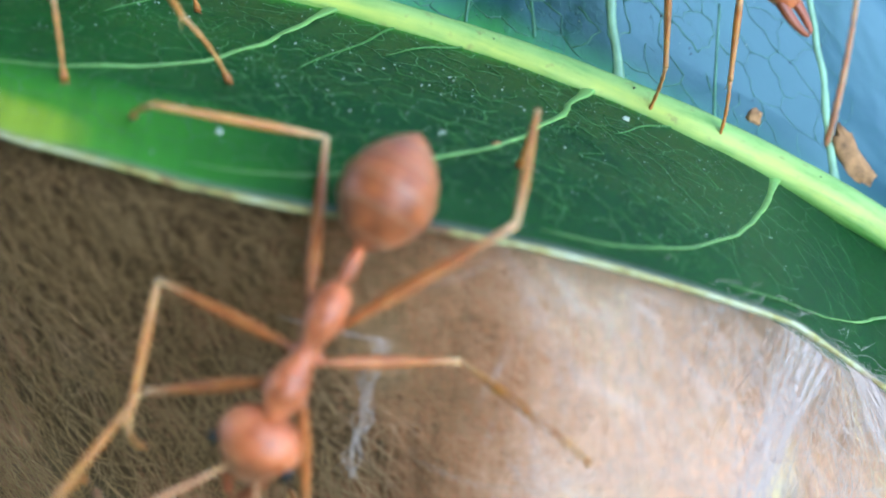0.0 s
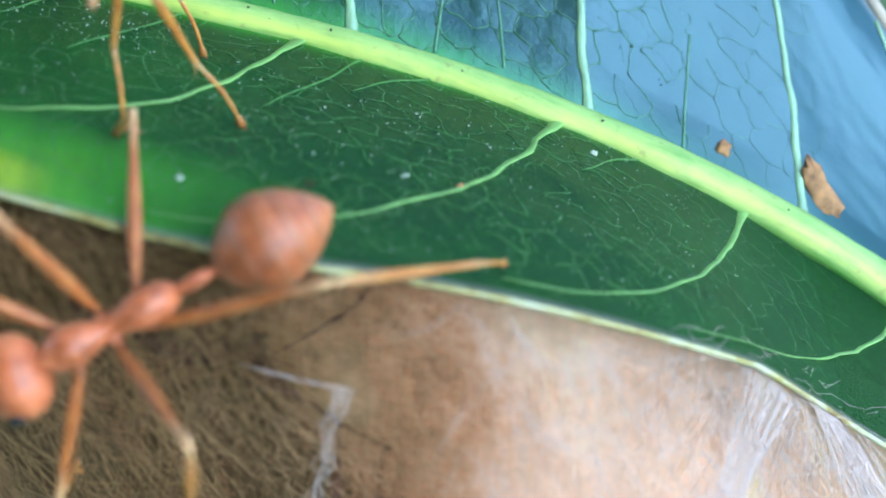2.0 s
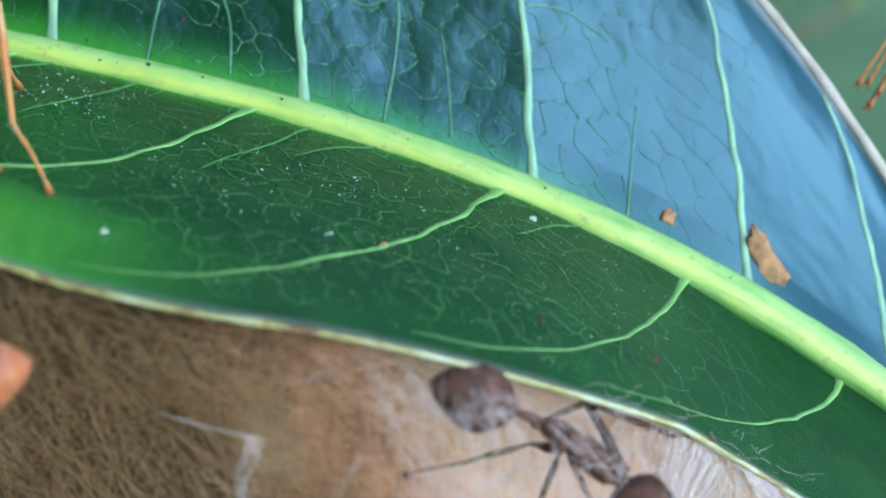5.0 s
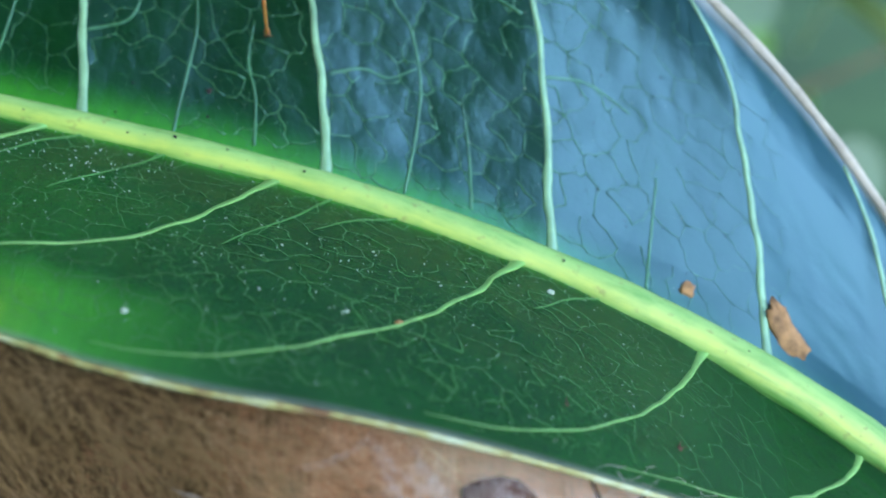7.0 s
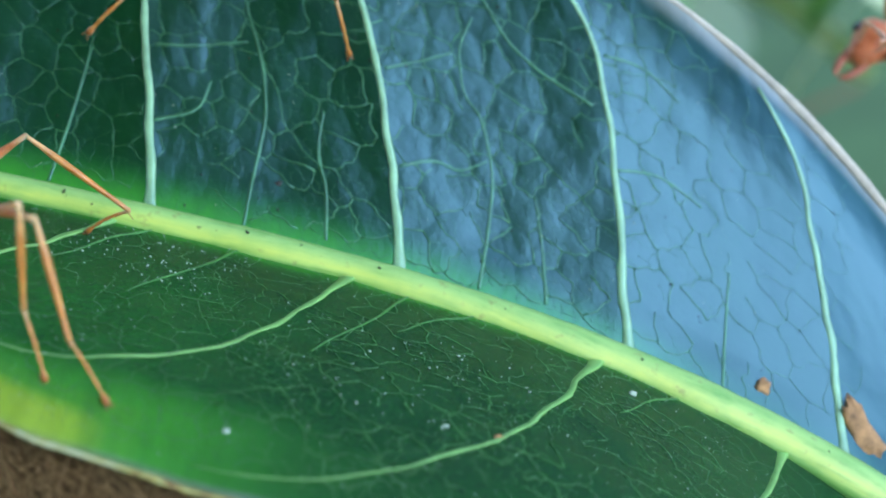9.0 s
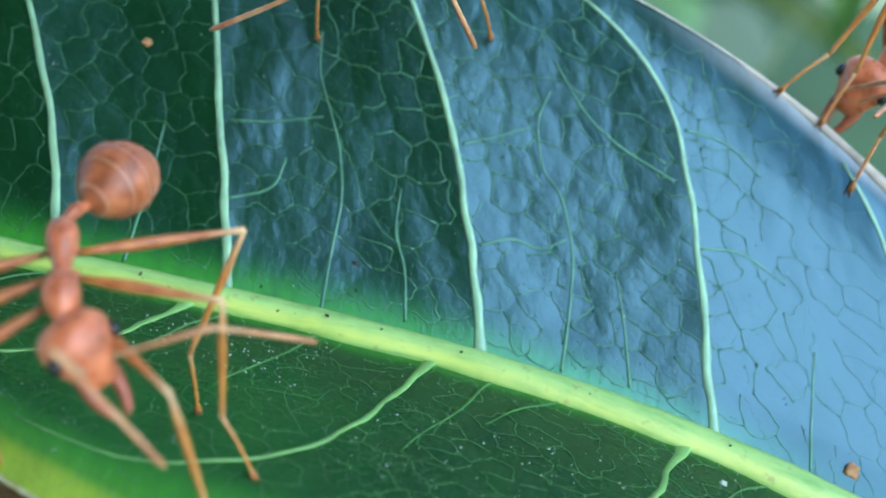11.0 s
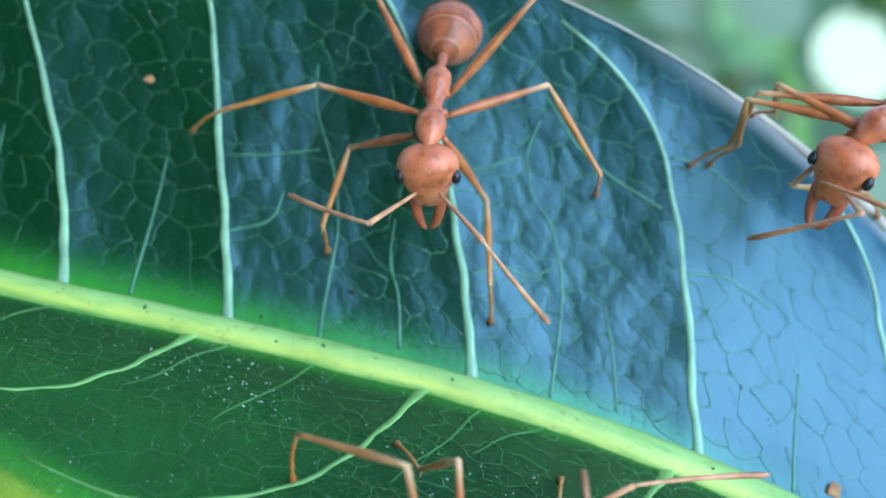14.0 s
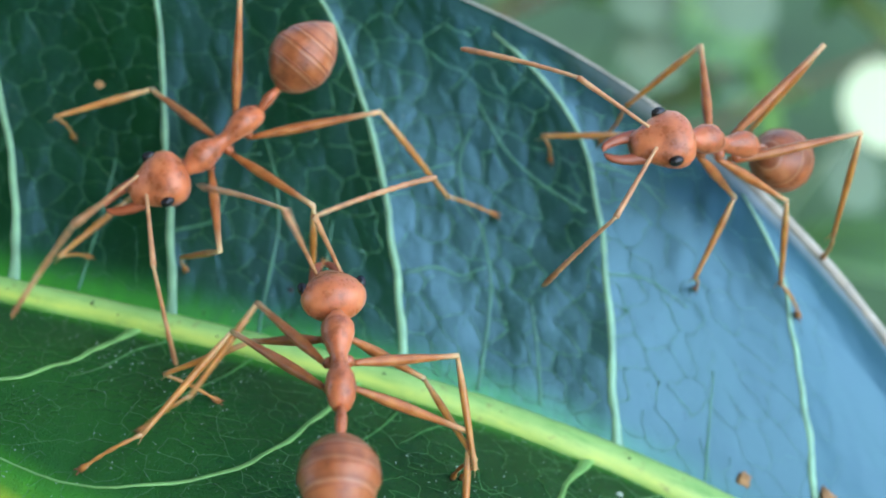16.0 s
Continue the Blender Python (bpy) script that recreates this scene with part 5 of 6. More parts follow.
# ---- what moves ----
ANTS = [
    dict(
        label='reddish-orange weaver ant clinging to the silk wall', ground='silk', up=(0, -1, 0.15), size=1.12, nod=-0.25, dull=False, bend={('hind', -1): ((0.6, (0.7, -0.4, 0.5)), (1.0, (-0.5, -0.7, 0.6))), ('hind', 1): (0.2, -0.8, -0.5), ('mid', -1): (-0.5, -0.4, 0.7)},
        body=[
            (0, (-7.37, 28.99, -8.94), (-6.01, 28.78, -6.45), (-3.96, 29.62, -2.71)),
            (0.5, (-10.41, 28.98, -8.72), (-8.20, 28.77, -6.40), (-5.18, 29.61, -3.09)),
            (1, (-11.38, 28.95, -8.61), (-9.28, 28.95, -6.57), (-6.14, 29.58, -3.44)),
            (1.5, (-11.40, 28.94, -8.62), (-9.17, 28.94, -6.64), (-6.49, 29.57, -3.54)),
            (2, (-11.90, 28.95, -5.85), (-9.47, 28.95, -4.61), (-5.34, 29.37, -2.45)),
            (2.5, (-11.25, 28.95, -5.57), (-9.16, 28.95, -4.60), (-5.78, 29.37, -2.71)),
            (3, (-11.37, 28.94, -5.93), (-9.33, 28.94, -5.06), (-5.69, 29.36, -3.42)),
            (3.5, (-11.46, 28.94, -6.42), (-9.27, 28.94, -5.48), (-5.18, 29.36, -4.03)),
            (4, (-11.84, 28.93, -6.42), (-9.52, 28.93, -5.54), (-6.40, 29.35, -4.54)),
            (4.5, (-13.69, 28.90, -6.53), (-11.35, 28.90, -5.64), (-7.94, 29.31, -4.65)),
            (5.5, (-20.66, 28.75, -7.21), (-18.28, 28.75, -6.42), (-14.93, 29.17, -5.43)),
            (7, (-29.18, 28.59, -10.16), (-26.44, 28.59, -9.45), (-23.02, 28.59, -8.73)),
        ],
        feet=[
            (('hind', 1), [(0, (-0.60, 33.55, -2.27)), (0.5, (-0.55, 33.55, -2.39)), (1, (-0.20, 31.90, -3.55)), (1.5, (-0.30, 31.77, -3.61)), (2, (-0.20, 31.90, -3.55)), (2.5, (-0.25, 31.95, -3.59)), (3, (-0.30, 31.77, -3.61)), (3.5, (-0.10, 31.92, -3.57)), (4, (-0.20, 32.00, -3.46)), (4.3, (-0.68, 31.75, -3.56))]),
            (('hind', -1), [(0, (-10.40, 32.02, -0.90)), (0.5, (-10.43, 32.00, -0.93)), (1, (-10.30, 32.01, -0.93)), (1.5, (-9.80, 33.74, 0.12)), (2, (-9.60, 33.50, -0.07)), (2.5, (-9.63, 33.60, -0.02)), (3, (-9.80, 33.52, -0.01)), (3.5, (-9.80, 33.85, 0.18)), (4, (-9.70, 33.84, 0.16)), (4.3, (-10.10, 33.80, 0.18))]),
            (('mid', 1), [(0, (0.77, 31.00, -9.66)), (0.5, (-4.68, 31.00, -9.67)), (1, (-4.31, 31.00, -9.64))]),
            (('mid', 1), [(2, (-7.68, 31.00, -9.41))]),
            (('mid', 1), [(3.5, (-8.10, 31.00, -8.92))]),
            (('mid', -1), [(0, (-10.27, 31.20, -9.04)), (0.5, (-13.43, 31.20, -6.27)), (1, (-13.98, 31.20, -5.65))]),
            (('mid', -1), [(2, (-13.75, 31.20, -4.57))]),
            (('front', -1), [(0, (-11.75, 31.50, -9.92))]),
        ],
        knees=[
            (('mid', 1), [(0, (-3.01, 30.72, -7.01)), (0.5, (-5.48, 26.67, -6.58)), (1, (-4.90, 29.28, -7.51)), (2, (-7.30, 26.34, -6.74))]),
            (('mid', -1), [(0, (-9.09, 30.46, -5.14)), (0.5, (-11.67, 28.61, -4.14)), (1, (-11.31, 26.94, -3.77)), (2, (-11.08, 27.29, -2.25))]),
            (('mid', -1), [(3.5, (-9.20, 24.84, -2.63))]),
            (('mid', 1), [(3.5, (-8.32, 29.93, -7.28))]),
            (('front', -1), [(0, (-9.38, 30.32, -7.49))]),
            (('front', 1), [(0, (-5.09, 24.17, -8.23))]),
            (('hind', 1), [(0, (-1.12, 28.82, -3.58)), (1, (-3.67, 29.51, -4.00)), (1.5, (-4.08, 29.65, -3.87)), (2, (-4.38, 27.38, -3.50)), (3, (-4.34, 27.06, -4.25)), (3.5, (-3.64, 29.58, -5.54)), (4, (-3.99, 28.32, -5.57))]),
            (('hind', -1), [(0, (-5.65, 31.16, -2.18)), (1, (-8.48, 26.80, -1.85)), (1.5, (-9.35, 28.06, -1.32)), (2, (-9.24, 31.32, 0.36)), (3, (-8.85, 27.54, -0.08)), (3.5, (-8.58, 27.80, -0.42)), (4, (-9.38, 27.67, -0.59))]),
        ],
        feelers=[
        ],
    ),
    dict(
        label='orange weaver ant with slender legs stepping across the leaf', ground='lower', up=(0, -0.35, 0.93), size=1.12, nod=-0.25, dull=False, bend={},
        body=[
            (0, (-10.71, 32.00, 4.58), (-13.17, 34.00, 5.62), (-16.98, 36.50, 6.72)),
            (1, (-10.44, 32.00, 4.34), (-12.88, 34.00, 5.44), (-16.65, 36.50, 6.42)),
            (1.5, (-10.79, 32.00, 3.64), (-12.82, 34.00, 5.10), (-16.61, 36.50, 6.34)),
            (2, (-9.59, 32.00, 4.71), (-12.01, 34.00, 5.65), (-15.75, 36.50, 6.61)),
            (3, (-9.70, 32.00, 4.73), (-12.21, 34.00, 5.54), (-16.08, 36.50, 6.52)),
            (4, (-12.96, 32.00, 4.27), (-15.80, 34.00, 5.10), (-20.08, 36.50, 6.08)),
            (6.3, (-12.77, 32.00, 3.68), (-15.90, 34.00, 4.30), (-20.46, 36.50, 5.22)),
            (7, (-16.68, 32.00, 2.41), (-20.08, 34.00, 3.06), (-24.80, 36.50, 3.84)),
            (8, (-23.13, 32.00, 0.83), (-26.92, 34.00, 1.13), (-31.42, 36.50, 1.48)),
        ],
        feet=[
            (('front', -1), [(0, (-12.30, 32.95, 0.09)), (0.5, (-12.36, 33.05, 0.08)), (1, (-12.30, 33.06, 0.16)), (1.5, (-9.52, 33.45, -0.13)), (2, (-9.90, 33.42, -0.05)), (2.5, (-9.63, 33.35, -0.17)), (3, (-10.03, 36.60, 1.64)), (3.5, (-12.36, 35.35, 1.45)), (4, (-11.19, 34.50, 0.78)), (6.3, (-12.11, 32.70, -0.20))]),
            (('front', 1), [(0, (-8.30, 34.32, 0.11)), (0.5, (-8.26, 34.10, -0.02)), (1, (-8.30, 34.32, 0.11)), (1.5, (-8.32, 34.20, 0.03)), (2, (-7.00, 34.73, 0.05)), (2.5, (-6.98, 34.60, -0.01)), (3, (-6.88, 34.55, -0.06)), (3.5, (-7.00, 34.84, 0.11)), (4, (-10.22, 33.05, -0.25)), (6.3, (-9.74, 33.20, -0.25)), (6.6, (-10.32, 33.10, -0.19))]),
        ],
        knees=[
            (('front', 1), [(0, (-10.31, 31.00, 3.82)), (1, (-10.46, 32.10, 4.36)), (2, (-10.04, 31.90, 4.69)), (3, (-9.96, 31.97, 4.86)), (3.5, (-10.77, 32.44, 5.62)), (4, (-11.35, 34.68, 6.00))]),
            (('front', -1), [(0, (-11.85, 29.95, 3.61)), (1, (-11.02, 29.99, 3.85)), (2, (-9.22, 30.51, 4.18))]),
        ],
        feelers=[
            (1, [(0, (-9.53, 30.50, 6.69)), (1, (-9.27, 30.50, 6.49)), (2, (-8.44, 30.50, 6.87)), (3, (-8.49, 30.50, 6.92)), (4, (-11.54, 30.50, 7.09))]),
            (-1, [(0, (-11.09, 30.50, 6.69)), (1, (-10.82, 30.50, 6.49)), (2, (-9.99, 30.50, 6.86)), (3, (-10.05, 30.50, 6.92)), (4, (-13.14, 30.50, 7.08))]),
        ],
    ),
    dict(
        label='reddish weaver ant hurrying over the midrib', ground='auto', up=(0.1, -0.6, 0.8), size=1.12, nod=-0.25, dull=False, bend={},
        body=[
            (0, (7.27, 36.00, 3.17), (5.06, 36.60, 4.74), (2.25, 37.40, 6.31)),
            (0.25, (7.27, 36.00, 3.17), (5.06, 36.60, 4.74), (2.25, 37.40, 6.31)),
            (0.5, (1.19, 32.00, 4.26), (-1.21, 32.00, 4.96), (-4.44, 33.00, 5.90)),
            (0.8, (4.89, 32.00, 1.07), (2.59, 32.00, 1.94), (-0.58, 33.00, 3.08)),
            (1, (9.27, 32.00, -3.07), (6.60, 32.00, -1.87), (2.66, 33.00, -0.44)),
            (1.1, (10.51, 32.00, -3.83), (7.83, 32.00, -2.77), (3.98, 33.00, -1.25)),
            (1.2, (13.91, 32.00, -6.04), (11.04, 32.00, -5.10), (7.18, 33.00, -3.80)),
            (1.3, (15.83, 32.00, -7.51), (12.92, 32.00, -6.55), (9.11, 33.00, -5.13)),
            (1.6, (23.99, 34.00, -11.30), (21.46, 34.00, -10.42), (17.33, 34.00, -9.52)),
            (3, (42.26, 34.00, -17.64), (39.60, 34.00, -16.72), (35.24, 34.00, -15.76)),
        ],
        feet=[
            (('hind', -1), [(0, (0.21, 43.47, 9.21)), (0.45, (0.38, 43.50, 9.39)), (0.7, (-3.09, 42.02, 2.89)), (0.9, (-2.22, 35.55, -0.77)), (1, (-2.08, 35.70, -0.75)), (1.1, (-1.96, 35.65, -0.81)), (1.15, (-1.78, 35.65, -0.87))]),
            (('mid', -1), [(0, (2.11, 43.33, 7.27)), (0.45, (2.23, 43.05, 5.50)), (0.7, (7.00, 42.29, -0.18)), (0.9, (7.63, 35.30, -6.62)), (1, (7.73, 35.45, -6.58)), (1.15, (7.82, 35.50, -6.63))]),
            (('hind', 1), [(0.45, (-7.70, 37.65, 1.65)), (0.6, (-7.51, 37.15, 1.35))]),
            (('mid', 1), [(0.5, (-1.64, 42.58, 4.72)), (0.6, (0.25, 42.20, 2.46))]),
            (('front', -1), [(0, (4.50, 41.27, -0.53)), (0.3, (4.50, 41.27, -0.53))]),
            (('front', 1), [(0, (6.80, 41.30, -1.60)), (0.3, (6.80, 41.30, -1.60))]),
        ],
        knees=[
            (('hind', -1), [(1, (4.39, 34.63, 1.67))]),
            (('front', -1), [(0, (4.92, 39.95, 4.01))]),
            (('front', 1), [(0, (6.82, 38.99, 3.84))]),
        ],
        feelers=[
        ],
    ),
    dict(
        label='ant behind the silk veil, coloured dark for shade', ground='behind', up=(0, 1, 0.1), size=0.88, nod=-0.25, dull=True, bend={},
        body=[
            (0, (-29.38, 36.00, -11.43), (-30.90, 36.00, -11.07), (-33.00, 36.00, -10.53)),
            (1.6, (-12.59, 35.00, -7.53), (-14.12, 35.00, -7.35), (-15.94, 35.00, -7.00)),
            (2.2, (-4.33, 34.50, -5.70), (-5.74, 35.00, -5.44), (-7.51, 35.50, -5.16)),
            (2.4, (-2.95, 34.00, -5.88), (-4.33, 34.50, -5.46), (-5.90, 35.00, -5.11)),
            (2.6, (-1.51, 31.90, -6.08), (-2.64, 32.50, -5.35), (-4.12, 33.50, -4.87)),
            (2.8, (0.74, 31.90, -7.17), (-1.05, 31.90, -5.46), (-2.76, 33.40, -4.71)),
            (3, (2.14, 31.90, -7.87), (0.48, 31.90, -6.13), (-1.23, 31.90, -4.70)),
            (3.2, (2.31, 31.90, -7.61), (1.08, 31.90, -6.12), (-0.93, 31.80, -4.99)),
            (3.5, (3.88, 31.90, -8.14), (2.20, 31.90, -6.50), (0.02, 31.75, -5.42)),
            (4, (5.20, 31.90, -8.40), (3.81, 31.90, -6.84), (1.53, 31.75, -5.82)),
            (4.5, (5.79, 31.90, -8.72), (4.33, 31.90, -7.24), (2.27, 31.75, -6.03)),
            (6.3, (5.18, 31.90, -7.40), (4.01, 31.90, -6.61), (2.60, 31.75, -5.86)),
            (6.5, (5.08, 31.90, -7.50), (3.91, 31.90, -6.71), (2.50, 31.75, -5.96)),
            (7, (5.89, 31.90, -9.39), (4.50, 31.90, -8.25), (2.81, 31.75, -7.07)),
            (8, (5.11, 31.90, -9.91), (3.65, 31.90, -8.48), (2.17, 31.75, -7.01)),
        ],
        feet=[
        ],
        knees=[
        ],
        feelers=[
        ],
    ),
    dict(
        label='reddish weaver ant walking along the midrib', ground='lower', up=(0.1, -0.62, 0.78), size=1.03, nod=-0.25, dull=False, bend={('hind', 1): (0.4, -0.3, 0.85), ('mid', 1): (0.6, -0.3, 0.7)},
        body=[
            (0, (-43.66, 36.00, -2.03), (-41.53, 36.00, -1.14), (-38.77, 36.00, 0.35)),
            (6, (-38.24, 36.00, 1.28), (-35.85, 36.00, 2.30), (-32.80, 36.00, 3.99)),
            (7, (-25.28, 36.00, 2.41), (-22.88, 36.00, 3.44), (-19.81, 36.00, 5.16)),
            (8, (-22.43, 38.00, 3.89), (-19.97, 38.00, 4.97), (-16.63, 38.00, 6.78)),
            (9, (-16.77, 31.50, 2.74), (-16.50, 33.50, 4.97), (-18.61, 36.80, 7.66)),
            (9.5, (-16.74, 31.50, 2.82), (-16.45, 33.50, 5.16), (-18.31, 36.80, 7.82)),
            (10, (-16.84, 31.50, 3.15), (-16.51, 33.50, 5.61), (-16.78, 36.80, 8.55)),
            (10.5, (-18.14, 32.00, 3.55), (-17.30, 33.00, 5.64), (-15.60, 35.00, 8.02)),
            (11, (-13.48, 30.00, 3.07), (-14.82, 31.00, 5.53), (-14.48, 33.00, 7.55)),
            (11.6, (-9.93, 29.00, 3.16), (-12.32, 30.00, 4.82), (-13.63, 32.00, 7.67)),
            (12.3, (-8.69, 28.50, 3.99), (-11.28, 29.00, 5.04), (-12.61, 29.40, 7.85)),
            (12.5, (-9.23, 28.50, 4.65), (-11.54, 29.00, 5.30), (-12.80, 29.40, 8.21)),
            (12.7, (-10.44, 28.50, 5.30), (-12.16, 29.00, 5.86), (-13.50, 29.80, 8.35)),
            (12.8, (-14.20, 28.50, 5.72), (-14.31, 29.50, 6.69), (-14.57, 31.00, 8.81)),
            (13, (-16.71, 30.50, 5.49), (-15.75, 31.50, 6.68), (-15.85, 33.00, 9.03)),
            (13.5, (-21.71, 34.00, 6.74), (-20.38, 35.00, 8.46), (-19.22, 36.50, 10.79)),
            (14, (-25.91, 34.00, 5.08), (-24.68, 35.00, 6.70), (-22.82, 36.00, 8.76)),
            (15, (-32.31, 34.00, 1.54), (-31.38, 35.00, 3.13), (-29.45, 36.00, 4.82)),
        ],
        feet=[
            (('hind', 1), [(9, (-14.30, 39.99, 4.31)), (9.5, (-14.20, 39.98, 4.28)), (10, (-14.20, 40.18, 4.39))]),
            (('mid', 1), [(9, (-11.40, 32.16, -0.63)), (9.5, (-11.50, 32.06, -0.69)), (10, (-11.50, 32.17, -0.60))]),
            (('mid', 1), [(13.4, (-20.79, 35.00, 2.09)), (14, (-23.37, 35.48, 1.60))]),
            (('front', 1), [(12.2, (-7.03, 35.65, 0.52)), (12.3, (-7.10, 35.75, 0.60)), (12.5, (-7.20, 35.87, 0.68)), (12.6, (-7.06, 35.90, 0.64))]),
            (('hind', -1), [(12.2, (-21.69, 42.42, 8.92)), (12.5, (-22.70, 42.60, 10.29)), (12.6, (-22.19, 42.48, 9.29))]),
            (('mid', -1), [(12.2, (-15.98, 34.20, 1.27)), (12.5, (-16.20, 34.11, 1.27)), (12.6, (-16.41, 34.35, 1.43))]),
            (('front', -1), [(12.2, (-9.86, 33.25, -0.18)), (12.6, (-10.06, 33.45, -0.04))]),
            (('front', 1), [(10, (-14.50, 32.43, -0.22))]),
            (('hind', 1), [(12.2, (-11.54, 36.80, 5.32)), (12.5, (-11.54, 36.80, 5.32)), (12.7, (-11.54, 36.80, 5.32))]),
            (('hind', 1), [(12.9, (-15.60, 42.14, 6.76)), (13, (-15.60, 42.14, 6.76)), (13.5, (-15.60, 42.14, 6.76))]),
            (('mid', 1), [(12.85, (-13.20, 35.36, 1.68)), (13, (-13.20, 35.36, 1.68)), (13.3, (-13.20, 35.36, 1.68))]),
        ],
        knees=[
            (('hind', 1), [(12.5, (-11.06, 32.96, 8.38)), (13, (-13.79, 35.64, 9.16)), (13.5, (-17.09, 38.89, 9.48))]),
            (('hind', -1), [(12.5, (-15.55, 31.89, 6.60))]),
            (('front', 1), [(12.5, (-8.53, 31.78, 4.19))]),
            (('hind', 1), [(9, (-15.75, 38.17, 7.20)), (9.5, (-15.88, 38.21, 7.36)), (10, (-13.71, 37.09, 8.12))]),
            (('mid', 1), [(9, (-13.36, 31.50, 4.95)), (9.5, (-13.21, 31.62, 4.88)), (10, (-12.78, 32.53, 5.04))]),
            (('front', 1), [(10, (-14.20, 30.38, 4.53))]),
            (('mid', 1), [(13, (-13.85, 34.93, 6.62))]),
        ],
        feelers=[
            (1, [(9, (-20.83, 33.00, 0.35)), (9.5, (-20.56, 33.00, 0.73)), (10, (-19.17, 33.00, 0.65)), (11.6, (-2.06, 33.00, 5.71)), (12.3, (-2.45, 33.00, 6.12)), (12.5, (-0.49, 33.00, 9.32)), (12.75, (-6.81, 33.00, 3.56)), (13, (-20.64, 33.00, 5.73))]),
            (-1, [(9, (-18.62, 29.00, 0.53)), (9.5, (-18.49, 29.00, 0.91)), (10, (-17.38, 29.00, 0.92)), (11.6, (-8.08, 29.00, 0.97)), (12.3, (-7.90, 29.00, 1.99)), (12.75, (-10.21, 29.00, 2.65)), (13, (-19.99, 29.00, 4.02))]),
        ],
    ),
    dict(
        label='orange weaver ant with open jaws on the glossy leaf face', ground='upper', up=(0, -0.96, 0.25), size=1.12, nod=-0.35, dull=False, bend={},
        body=[
            (0, (-5.89, 39.80, 19.17), (-6.88, 39.80, 20.97), (-7.84, 39.80, 23.25)),
            (6, (-3.87, 39.80, 15.87), (-4.99, 39.80, 17.92), (-6.11, 39.80, 20.55)),
            (7, (-4.29, 39.80, 11.64), (-5.44, 39.80, 13.72), (-6.60, 39.80, 16.38)),
            (8, (-5.36, 39.80, 13.33), (-6.50, 39.80, 15.59), (-7.66, 39.80, 17.86)),
            (9, (-7.70, 39.80, 16.12), (-9.03, 39.80, 18.20), (-10.38, 39.80, 20.47)),
            (10, (-7.86, 39.80, 18.32), (-8.64, 39.80, 20.59), (-9.43, 39.80, 23.25)),
            (12.3, (-6.26, 39.00, 15.25), (-5.76, 39.80, 17.52), (-5.45, 42.00, 20.36)),
            (12.5, (-6.27, 39.00, 15.20), (-5.80, 39.80, 17.46), (-5.47, 42.00, 20.27)),
            (13, (-6.52, 39.00, 15.21), (-6.11, 39.80, 17.44), (-5.73, 42.00, 20.24)),
            (13.5, (-6.62, 39.00, 15.34), (-6.19, 39.80, 17.62), (-5.78, 42.00, 20.40)),
            (13.6, (-6.53, 39.00, 14.66), (-6.25, 39.80, 16.95), (-5.79, 42.00, 19.55)),
            (13.7, (-5.90, 39.00, 11.82), (-5.51, 39.80, 14.17), (-5.30, 42.00, 16.62)),
            (13.77, (-5.70, 39.00, 10.18), (-5.54, 39.80, 12.41), (-5.24, 42.00, 14.82)),
            (13.8, (-5.67, 39.00, 10.14), (-5.52, 39.80, 12.41), (-5.22, 42.00, 14.83)),
            (14, (-5.54, 39.00, 10.30), (-5.37, 39.80, 12.43), (-5.03, 42.00, 14.81)),
            (14.3, (-5.60, 39.00, 10.41), (-5.51, 39.80, 12.70), (-5.12, 42.00, 15.11)),
            (14.5, (-6.48, 38.80, 10.62), (-5.70, 39.80, 12.62), (-5.00, 42.00, 15.54)),
            (14.7, (-9.27, 39.00, 11.61), (-7.63, 39.80, 12.95), (-6.03, 41.20, 14.24)),
            (15, (-9.52, 39.00, 11.39), (-7.71, 39.80, 12.80), (-5.98, 42.60, 14.06)),
            (15.5, (-11.86, 39.00, 14.13), (-9.47, 39.80, 13.40), (-6.42, 40.80, 14.49)),
            (15.7, (-13.50, 39.00, 12.80), (-11.00, 39.80, 12.79), (-7.97, 40.80, 12.32)),
            (15.9, (-13.78, 39.00, 12.69), (-10.76, 39.80, 12.66), (-7.72, 40.80, 12.53)),
            (15.95, (-12.40, 39.00, 10.22), (-10.51, 39.80, 11.46), (-7.49, 40.40, 14.50)),
            (16, (-12.36, 39.00, 10.17), (-10.44, 39.80, 11.52), (-7.61, 40.40, 14.61)),
        ],
        feet=[
            (('front', -1), [(8, (-8.46, 42.96, 8.64)), (8.5, (-15.21, 43.12, 11.08)), (9, (-16.03, 43.03, 10.71)), (9.5, (-15.94, 43.06, 10.84)), (10, (-15.87, 43.07, 10.91))]),
            (('front', 1), [(8, (-3.70, 43.52, 11.12)), (8.5, (-5.44, 43.43, 10.91)), (9, (-6.07, 43.41, 10.92)), (9.5, (-6.07, 43.58, 12.50))]),
            (('front', -1), [(12.3, (-8.95, 43.57, 13.15)), (12.5, (-8.96, 43.56, 13.11)), (13, (-9.01, 43.56, 13.06)), (13.5, (-9.00, 43.55, 12.99)), (14, (-9.30, 42.66, 7.69)), (14.5, (-9.30, 42.66, 7.69)), (15, (-12.30, 42.60, 8.07)), (15.5, (-15.20, 42.36, 7.60)), (16, (-15.90, 42.29, 7.44))]),
            (('front', 1), [(12.3, (-3.62, 43.74, 13.86)), (12.5, (-3.64, 43.52, 11.16)), (13, (-4.83, 43.37, 10.22)), (13.5, (-4.84, 43.37, 10.26)), (14, (-3.50, 42.47, 5.18)), (14.5, (-2.42, 43.04, 7.31)), (15, (-8.30, 42.14, 5.10)), (15.5, (-8.50, 42.33, 5.93)), (16, (-12.30, 42.36, 6.97))]),
